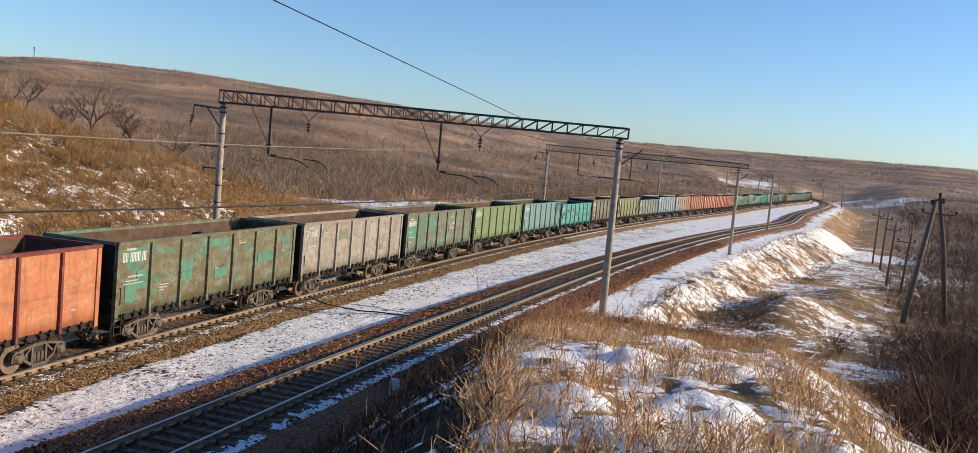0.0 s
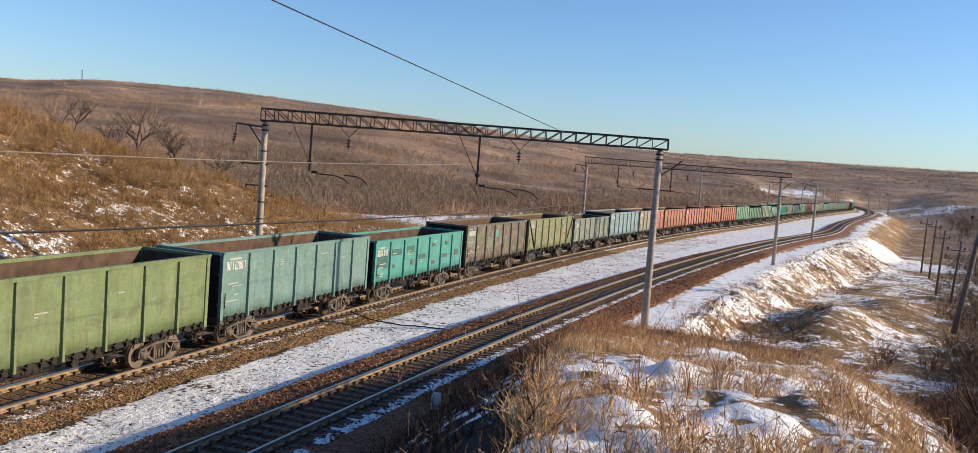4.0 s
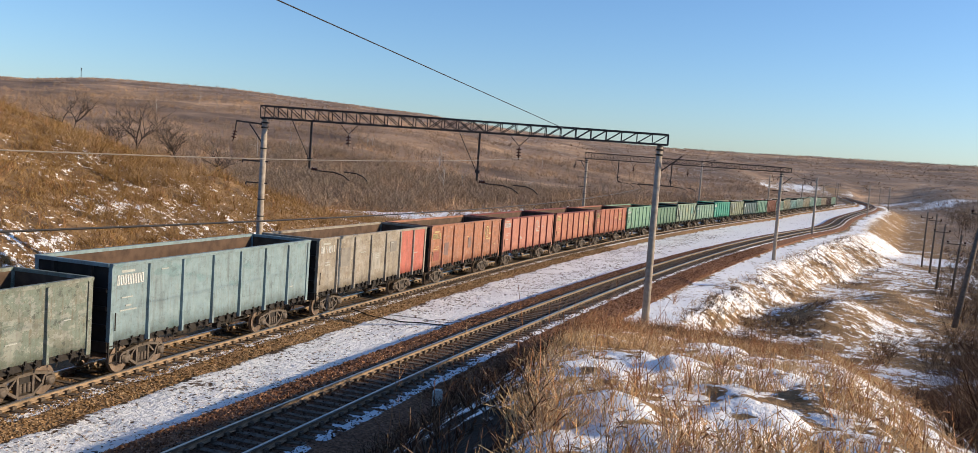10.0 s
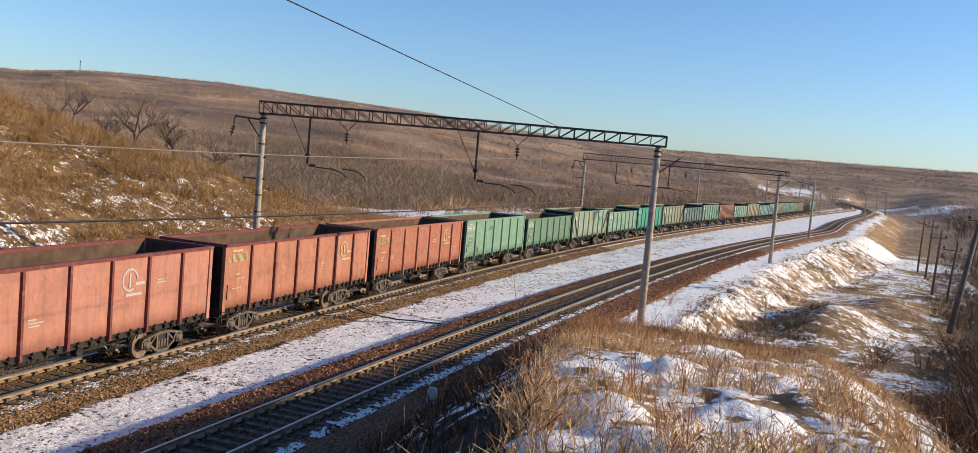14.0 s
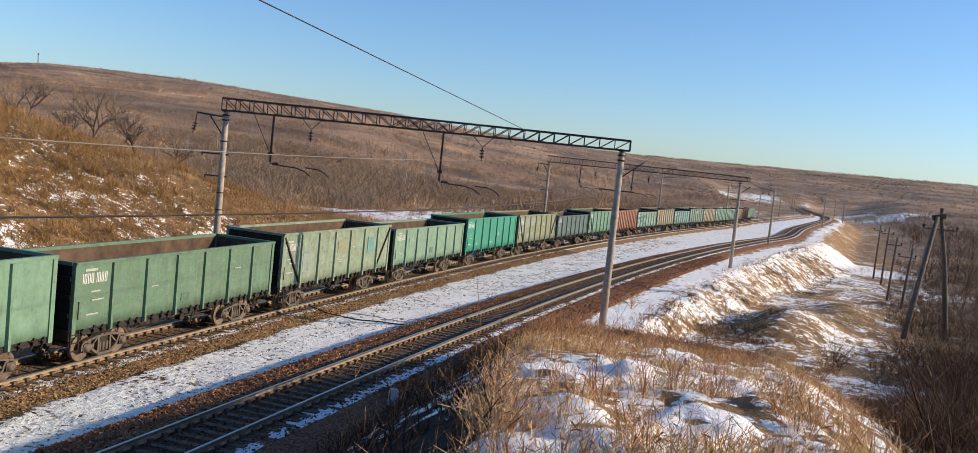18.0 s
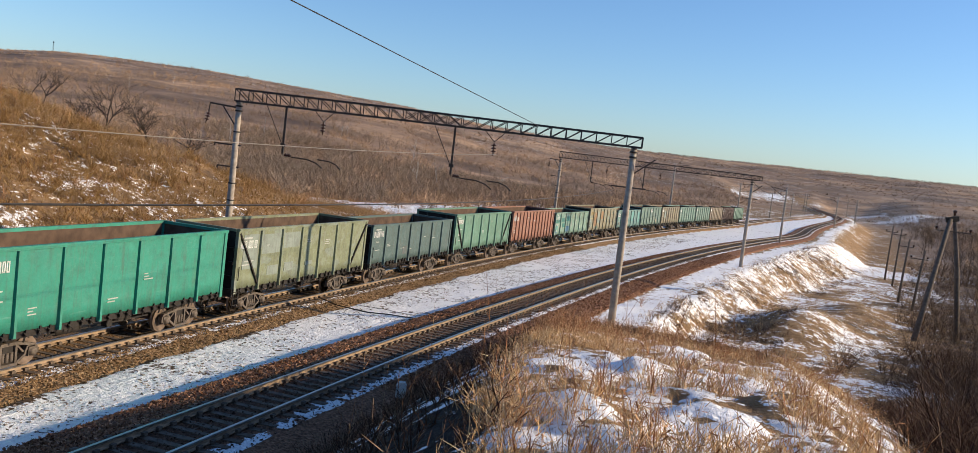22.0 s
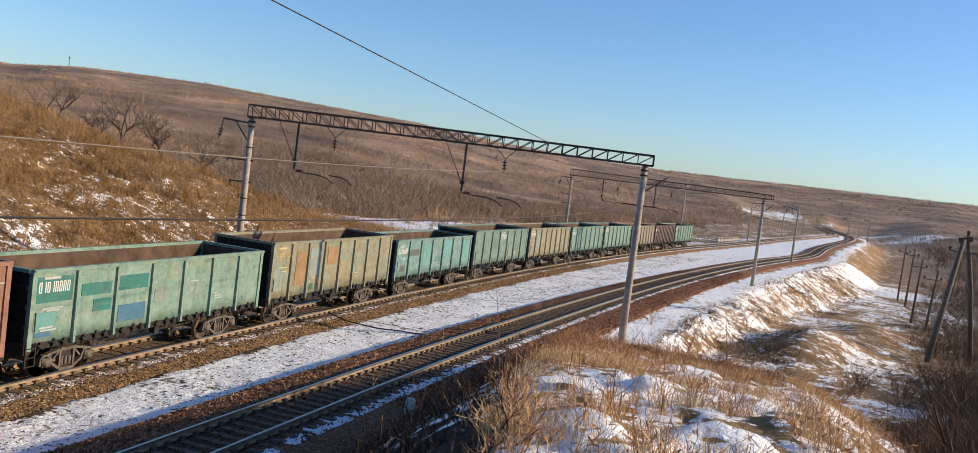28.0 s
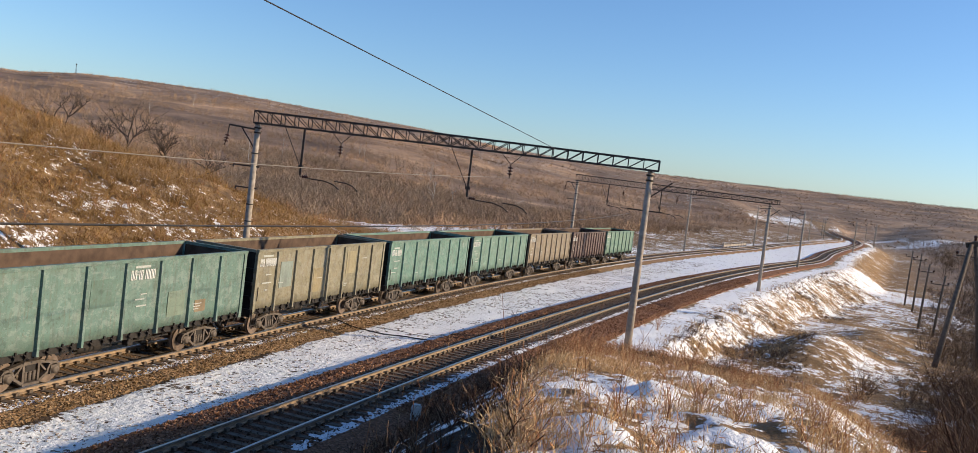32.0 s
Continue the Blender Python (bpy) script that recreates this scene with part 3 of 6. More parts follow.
def sleeper_mesh():
    bm = bmesh.new()
    prof = [(-1.35, 0.0), (-0.55, -0.03), (0.55, -0.03), (1.35, 0.0)]
    prev = None
    for y, dz in prof:
        ring = [bm.verts.new((-0.14, y, -0.4)), bm.verts.new((-0.105, y, -0.19 + dz)), bm.verts.new((0.105, y, -0.19 + dz)), bm.verts.new((0.14, y, -0.4))]
        if prev:
            for k in range(4):
                bm.faces.new((prev[k], prev[(k + 1) % 4], ring[(k + 1) % 4], ring[k]))
        else:
            bm.faces.new(ring)
        prev = ring
    bm.faces.new(prev[::-1])
    for c in (-0.79, 0.79):
        for e in (-0.11, 0.11):
            box(bm, -0.075, 0.075, c + e - 0.045, c + e + 0.045, -0.19, -0.10)
    return mesh_of(bm, "sleeper", M["sleeper"])


def ballast_bed(name, line, s0, s1, left, drop_left, right, drop_right, mat, label, snow_at):
    S = np.concatenate([np.arange(s0, min(s1, 120), 0.6), np.arange(min(s1, 120), s1, 3.0), [s1]])
    prof = [(-left - 0.4, -0.85, 0), (-left, drop_left, 0), (-1.75, -0.26, 0), (-1.3, -0.225, 1), (-0.75, -0.235, 2), (0, -0.245, 2), (0.75, -0.235, 2), (1.3, -0.225, 3), (1.62, -0.235, 3), (1.8, -0.25, 0), (right, drop_right, 0), (right + 0.4, -0.85, 0)]
    rs = np.random.RandomState(5)
    rows, snow = [], []
    for off, up, kind in prof:
        p = line.at(S, np.where(off > 1.9, np.minimum(off, np.interp(S, [80, 150], [off, 2.6])), off), up)
        p[:, 2] += rs.uniform(-0.018, 0.018, len(S))
        rows.append(p)
        snow.append(np.full(len(S), snow_at[kind]))
    V = np.stack(rows, 1).reshape(-1, 3)
    k, n = len(prof), len(S)
    f = [(i * k + a, i * k + a + 1, (i + 1) * k + a + 1, (i + 1) * k + a) for i in range(n - 1) for a in range(k - 1)]
    me = raw_mesh(name, V, f, mat)
    at = me.attributes.new("snow", "FLOAT", "POINT")
    at.data.foreach_set("value", np.stack(snow, 1).ravel().astype(np.float32))
    at = me.attributes.new("oil", "FLOAT", "POINT")
    at.data.foreach_set("value", np.tile([float(kind == 2) for off, up, kind in prof], n).astype(np.float32))
    return lone(name, me, label, "ballast", kind="structure")


sleeper = sleeper_mesh()


def track(line, name, label, s_parts):
    tr = thing(name, label, "railway track", kind="structure")
    for c in (-0.797, 0.797):
        part("rail", sweep(line, -60, 620, 2.0, rail_profile(c), [1, 1, 1, 1, 0, 0, 0, 1, 1, 1, 1, 1]), [M["rail_top"], M["rail_side"]], tr, "worn steel rail with a polished head")
    far = []
    k = 0
    for s in np.arange(-30, 330, 0.545):
        p, q = line.at(s - 0.5), line.at(s + 0.5)
        yaw = math.atan2(q[1] - p[1], q[0] - p[0])
        c = line.at(s)
        m = Matrix.Translation(c) @ Matrix.Rotation(yaw + 0.008 * math.sin(s * 37.0), 4, "Z")
        if s_parts <= s < s_parts + 0.545 * 298:
            part("sleeper", sleeper, None, tr, m=m)
        else:
            far.append(m)
    vs = np.array([v.co[:] for v in sleeper.vertices])
    fs = [tuple(p.vertices) for p in sleeper.polygons]
    V, F = [], []
    for m in far:
        a = np.array(m)
        F += [tuple(i + len(V) * len(vs) for i in f) for f in fs]
        V.append(vs @ a[:3, :3].T + a[:3, 3])
    me = bpy.data.meshes.new("distant_sleepers")
    me.from_pydata(np.concatenate(V).tolist(), [], F)
    me.materials.append(M["sleeper"])
    ob = part("distant_sleepers", me, None, tr)
    ob["kind"] = "stuff"
    return tr


ballast_bed("ballast_bed_far", far_line, -60, 620, 2.9, -0.46, 2.75, -0.42, M["ballast_far"], "tan crushed stone ballast under the outer track", (0.14, 0.42, 0.16, 0.78))
ballast_bed("ballast_bed_near", near_line, -60, 620, 2.6, -0.33, 3.1, -0.44, M["ballast_near"], "red-brown oily stone ballast under the inner track", (0.04, 0.10, 0.02, 0.72))
track(far_line, "railway_track_far", "railway track with concrete sleepers carrying the freight train", -24)
track(near_line, "railway_track_near", "empty railway track with concrete sleepers and shiny rails", -14)

# ---- the freight train ----
HALF, BODY_Y, SILL = 6.5, 1.52, 1.32
wheel_cache = {}


def wheelset_mesh():
    bm = bmesh.new()
    lathe(bm, [(0.08, -1.05), (0.08, 1.05)], "y", 10)
    for sgn in (-1, 1):
        y = 0.797 * sgn
        prof = [(0.1, y + sgn * 0.08), (0.14, y + sgn * 0.06), (0.36, y + sgn * 0.012), (0.41, y + sgn * 0.05), (0.47, y + sgn * 0.055)]
        lathe(bm, prof, "y", 24)
        lathe(bm, [(0.47, y + sgn * 0.055), (0.475, y - sgn * 0.03), (0.505, y - sgn * 0.05), (0.49, y - sgn * 0.08), (0.40, y - sgn * 0.075), (0.36, y - sgn * 0.02), (0.1, y - sgn * 0.06)], "y", 24, 0)
        box(bm, 0.2, 0.3, y + sgn * 0.03, y + sgn * 0.058, -0.04, 0.04)
    return mesh_of(bm, "wheelset", M["wheel"], M["tread"])


def side_frame_mesh():
    """Cast side frame of a three-piece bogie: arched jaws over the axle boxes, sloping struts, a spring window."""
    bm = bmesh.new()
    for sgn in (-1, 1):
        arch = [(1.14, 0.40), (1.13, 0.60), (1.04, 0.69), (0.90, 0.71), (0.76, 0.66), (0.68, 0.52), (0.66, 0.40)]
        for (x0, z0), (x1, z1) in zip(arch, arch[1:]):
            bar(bm, (sgn * x0, 0, z0), (sgn * x1, 0, z1), 0.15, 0.075)
        bar(bm, (sgn * 0.86, 0, 0.72), (sgn * 0.30, 0, 0.83), 0.16, 0.085)
        bar(bm, (sgn * 0.66, 0, 0.42), (sgn * 0.30, 0, 0.19), 0.16, 0.085)
        bar(bm, (sgn * 0.30, 0, 0.17), (sgn * 0.30, 0, 0.84), 0.14, 0.085)
        bar(bm, (sgn * 0.62, 0, 0.50), (sgn * 0.34, 0, 0.76), 0.10, 0.06)
    bar(bm, (-0.34, 0, 0.83), (0.34, 0, 0.83), 0.17, 0.10)
    bar(bm, (-0.34, 0, 0.18), (0.34, 0, 0.18), 0.19, 0.09)
    return mesh_of(bm, "side_frame", M["bogie"])


def spring_mesh():
    bm = bmesh.new()
    lathe(bm, [(0.075 if k % 2 else 0.058, 0.27 + 0.3 * k / 8) for k in range(9)], "z", 10)
    return mesh_of(bm, "spring", M["bogie"])


def axle_box_mesh():
    bm = bmesh.new()
    box(bm, -0.16, 0.16, -0.12, 0.1, -0.13, 0.15)
    lathe(bm, [(0.13, 0.1), (0.13, 0.17), (0.06, 0.19)], "y", 14)
    return mesh_of(bm, "axle_box", M["bogie"])


def bolster_mesh():
    bm = bmesh.new()
    box(bm, -0.2, 0.2, -1.05, 1.05, 0.55, 0.78)
    box(bm, -0.28, 0.28, -0.25, 0.25, 0.78, 0.98)
    box(bm, -0.9, -0.82, -0.7, 0.7, 0.45, 0.6)
    box(bm, 0.82, 0.9, -0.7, 0.7, 0.45, 0.6)
    return mesh_of(bm, "bogie", M["iron"])


BOG = dict(bolster=bolster_mesh(), frame=side_frame_mesh(), spring=spring_mesh(), box=axle_box_mesh(), wheels=wheelset_mesh())


def bogie(parent, x):
    b = part("bogie", BOG["bolster"], None, parent, "dusty cast-steel two-axle bogie", pose(x, 0, 0))
    for y in (-1.02, 1.02):
        part("side_frame", BOG["frame"], None, b, m=pose(0, y, 0))
        for x in (-0.17, 0.0, 0.17):
            part("spring", BOG["spring"], None, b, m=pose(x, y, 0))
    for e in (-0.925, 0.925):
        part("wheelset", BOG["wheels"], None, b, m=pose(e, 0, 0.475))
        for y, r in ((1.02, 0), (-1.02, 180)):
            part("axle_box", BOG["box"], None, b, m=pose(e, y, 0.475, 0, 0, r))
    return b


def panel_mesh(x0, x1, h, dent=0):
    """One pressed side sheet: paint outside (y > 0), rust inside."""
    bm = bmesh.new()
    nx, nz = 4, 5
    rs = random.Random(dent)
    g = []
    for side in (0.0, -0.05):
        g.append([[bm.verts.new((x0 + (x1 - x0) * i / nx, BODY_Y + side + (rs.uniform(-0.02, 0.012) if 0 < i < nx and 0 < k < nz else 0), SILL + (h - 0.1 - SILL) * k / nz)) for i in range(nx + 1)] for k in range(nz + 1)])
    for k in range(nz):
        for i in range(nx):
            a = g[0]
            bm.faces.new((a[k][i + 1], a[k][i], a[k + 1][i], a[k + 1][i + 1])).smooth = True
            a = g[1]
            f = bm.faces.new((a[k][i], a[k][i + 1], a[k + 1][i + 1], a[k + 1][i]))
            f.material_index, f.smooth = 1, True
    a, b = g
    for i in range(nx):
        bm.faces.new((a[0][i], a[0][i + 1], b[0][i + 1], b[0][i]))
    return mesh_of(bm, "side_panel", None, M["inside"])


def rib_mesh(h, w=0.16, d=0.17):
    bm = bmesh.new()
    y0, y1 = BODY_Y - 0.02, BODY_Y + d
    pts = [(-w / 2, y0), (-w / 3, y1), (w / 3, y1), (w / 2, y0)]
    lo, hi = SILL - 0.16, h - 0.13
    a = [bm.verts.new((x, y, lo)) for x, y in pts]
    b = [bm.verts.new((x, y if y == y0 else y - 0.03, hi)) for x, y in pts]
    for k in range(3):
        bm.faces.new((a[k], b[k], b[k + 1], a[k + 1]))
    bm.faces.new(a)
    bm.faces.new(b[::-1])
    bmesh.ops.recalc_face_normals(bm, faces=bm.faces)
    return mesh_of(bm, "rib", None)


def latch_mesh():
    """Hatch lock with its hook, bracket and hinge lumps below a side panel."""
    bm = bmesh.new()
    for x, lift in ((-0.58, 0.0), (-0.16, 0.03), (0.40, -0.02)):
        box(bm, x - 0.035, x + 0.03, BODY_Y - 0.02, BODY_Y + 0.05, 1.26, 1.36 + lift)
        box(bm, x - 0.06, x + 0.07, BODY_Y - 0.1, BODY_Y + 0.07, 1.17, 1.26)
        bar(bm, (x - 0.10, BODY_Y + 0.05, 1.12 + lift), (x + 0.16, BODY_Y + 0.08, 1.30 + lift), 0.03)
        bar(bm, (x, BODY_Y + 0.02, 1.2), (x + 0.05, BODY_Y - 0.02, 0.98 + lift), 0.04)
    box(bm, -0.90, 0.90, BODY_Y - 0.16, BODY_Y - 0.03, 1.10, 1.30)
    return mesh_of(bm, "hatch_latch", M["iron"])


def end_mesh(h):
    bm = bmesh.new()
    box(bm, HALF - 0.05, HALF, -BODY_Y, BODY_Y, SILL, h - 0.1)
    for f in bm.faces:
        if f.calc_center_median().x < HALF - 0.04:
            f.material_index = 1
    return mesh_of(bm, "end_wall", M["end_soot_shade"], M["inside"])


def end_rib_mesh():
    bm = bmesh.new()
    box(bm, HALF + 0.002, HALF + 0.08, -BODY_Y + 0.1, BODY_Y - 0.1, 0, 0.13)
    return mesh_of(bm, "end_rib", M["end_soot_shade"])


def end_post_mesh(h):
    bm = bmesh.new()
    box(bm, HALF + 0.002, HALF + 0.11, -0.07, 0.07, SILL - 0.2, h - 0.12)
    return mesh_of(bm, "end_post", M["end_soot_shade"])


def frame_mesh():
    bm = bmesh.new()
    box(bm, -HALF - 0.1, HALF + 0.1, -0.22, 0.22, 0.92, 1.28)
    return mesh_of(bm, "underframe", M["iron"])


def beam_mesh(name, w, y, z0, z1):
    bm = bmesh.new()
    box(bm, -w, w, -y, y, z0, z1)
    return mesh_of(bm, name, M["iron"])


def floor_mesh():
    bm = bmesh.new()
    box(bm, -HALF + 0.06, HALF - 0.06, -BODY_Y + 0.06, BODY_Y - 0.06, 1.27, 1.36)
    return mesh_of(bm, "floor", M["inside"])


def coupler_mesh():
    bm = bmesh.new()
    box(bm, HALF + 0.08, HALF + 0.32, -0.11, 0.11, 0.93, 1.13)
    box(bm, HALF + 0.28, HALF + 0.45, -0.22, 0.2, 0.88, 1.2)
    bar(bm, (HALF + 0.1, 0.5, 0.95), (HALF + 0.45, 0.62, 0.55), 0.05)
    bar(bm, (HALF + 0.13, -1.3, 1.05), (HALF + 0.13, 0.0, 1.0), 0.04)
    return mesh_of(bm, "coupler", M["iron"])


def small_bar(name, a, b, w):
    bm = bmesh.new()
    bar(bm, a, b, w)
    return mesh_of(bm, name, M["iron"])


def ladder(w, turn):
    """Corner ladder: two stiles, three rungs and a grab rail."""
    x, y = HALF - 0.12, BODY_Y + 0.06
    st = part("ladder", PARTS["stile"], None, w, m=turn @ pose(x - 0.19, y, 0))
    part("stile", PARTS["stile"], None, st, m=pose(0.38, 0, 0))
    for z in (0.65, 0.92, 1.2):
        part("rung", PARTS["rung"], None, st, m=pose(0, 0, z))
    part("grab_rail", PARTS["grab"], None, st, m=pose(0.14, 0.03, 1.7))


def top_rail_mesh(h):
    bm = bmesh.new()
    box(bm, -HALF - 0.02, HALF + 0.02, BODY_Y - 0.07, BODY_Y + 0.07, h - 0.12, h)
    box(bm, -HALF, HALF, BODY_Y + 0.07, BODY_Y + 0.10, h - 0.06, h - 0.02)
    return mesh_of(bm, "top_rail", None)


def end_rail_mesh(h):
    bm = bmesh.new()
    box(bm, HALF - 0.08, HALF + 0.07, -BODY_Y + 0.07, BODY_Y - 0.07, h - 0.12, h - 0.004)
    return mesh_of(bm, "end_rail", None)


def brake_gear_mesh():
    bm = bmesh.new()
    lathe(bm, [(0.02, -0.42), (0.19, -0.4), (0.19, 0.35), (0.03, 0.4)], "x", 12, 0, (-1.2, 0.75, 0.88))
    lathe(bm, [(0.02, -0.6), (0.15, -0.55), (0.15, 0.55), (0.02, 0.6)], "x", 12, 0, (1.6, 0.85, 0.86))
    bar(bm, (-2.6, 0.9, 0.8), (2.6, 0.9, 0.8), 0.05)
    box(bm, 0.1, 0.35, 1.2, 1.45, 0.85, 1.1)
    return mesh_of(bm, "brake_gear", M["iron"])


def brace_mesh(h, x0, x1):
    bm = bmesh.new()
    bar(bm, (x0, BODY_Y + 0.035, h - 0.2), (x1, BODY_Y + 0.035, SILL + 0.12), 0.07, 0.10, up=(0, 1, 0))
    return mesh_of(bm, "diagonal_brace", None)


def corner_mesh(h):
    bm = bmesh.new()
    box(bm, HALF - 0.16, HALF + 0.02, BODY_Y - 0.1, BODY_Y + 0.045, SILL - 0.2, h - 0.12)
    return mesh_of(bm, "corner_post", None)


PARTS = dict(bearer=beam_mesh("cross_bearer", 0.06, 1.45, 1.08, 1.26), buffer=beam_mesh("headstock", 0.12, 1.5, 1.0, 1.34), latch=latch_mesh(), frame=frame_mesh(), floor=floor_mesh(), coupler=coupler_mesh(), brake=brake_gear_mesh(), erib=end_rib_mesh(), stile=small_bar("stile", (0, 0, 0.62), (0, 0, 1.35), 0.04), rung=small_bar("rung", (0, 0, 0), (0.38, 0, 0), 0.03), grab=small_bar("grab_rail", (0, 0, 0), (0, 0, 0.6), 0.03))
TURN = Matrix.Rotation(math.pi, 4, "Z")
shape_cache = {}


def shapes(h, ribs):
    key = (h, ribs)
    if key not in shape_cache:
        xs = np.linspace(-HALF, HALF, ribs + 2)
        shape_cache[key] = dict(xs=xs, panels=[panel_mesh(a, b, h, i + ribs) for i, (a, b) in enumerate(zip(xs, xs[1:]))], rib=rib_mesh(h, 0.15 if ribs < 9 else 0.12, 0.11), end=end_mesh(h), epost=end_post_mesh(h),
                                top=top_rail_mesh(h), erail=end_rail_mesh(h), corner=corner_mesh(h), braces=[brace_mesh(h, -HALF + 0.1, xs[1] - 0.05), brace_mesh(h, HALF - 0.1, xs[-2] + 0.05)])
    return shape_cache[key]


def painted(ob, mat):
    ob.material_slots[0].link = "OBJECT"
    ob.material_slots[0].material = mat
    return ob


def wagon(h, ribs, brace, paint, rib_paint, label, extra=None):
    w = thing("gondola_wagon", label, "freight wagon", "wagons of the train")
    sh = shapes(h, ribs)
    for turn in (Matrix.Identity(4), TURN):
        for i, me in enumerate(sh["panels"]):
            p = part("side_panel", me, None, w, m=turn)
            painted(p, extra.get(i, paint) if extra else paint)
        for x in sh["xs"][1:-1]:
            painted(part("rib", sh["rib"], None, w, m=turn @ pose(x, 0, 0)), rib_paint)
        for me in sh["braces"] if brace else ():
            painted(part("diagonal_brace", me, None, w, m=turn), M["iron"])
        painted(part("top_rail", sh["top"], None, w, m=turn), rib_paint)
        painted(part("end_rail", sh["erail"], None, w, m=turn), rib_paint)
        part("end_wall", sh["end"], None, w, "near-black steel end wall with soot and shade painted in", turn)
        for z in (SILL + 0.45, SILL + 1.05, SILL + 1.65):
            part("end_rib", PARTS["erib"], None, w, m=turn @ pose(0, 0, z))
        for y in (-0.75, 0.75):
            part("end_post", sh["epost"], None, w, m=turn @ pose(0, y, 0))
        for x in np.linspace(-HALF, HALF, 8)[:-1] + HALF / 7:
            part("hatch_latch", PARTS["latch"], None, w, m=turn @ pose(x, 0, 0))
        ladder(w, turn)
        part("coupler", PARTS["coupler"], None, w, m=turn)
        for fl in (1, -1):
            painted(part("corner_post", sh["corner"], None, w, m=turn @ pose(0 if fl == 1 else -2 * HALF + 0.14, 0, 0)), paint)
    under = part("underframe", PARTS["frame"], None, w)
    for x in np.linspace(-4.2, 4.2, 4):
        part("cross_bearer", PARTS["bearer"], None, under, m=pose(x, 0, 0))
    for x in (-HALF + 0.02, HALF - 0.02):
        part("headstock", PARTS["buffer"], None, under, m=pose(x, 0, 0))
    part("floor", PARTS["floor"], None, w)
    part("brake_gear", PARTS["brake"], None, w, m=TURN)
    part("brake_gear", PARTS["brake"], None, w)
    for x in (-4.245, 4.405):
        bogie(w, x)
    return w


TALL, LOW = 3.92, 3.60
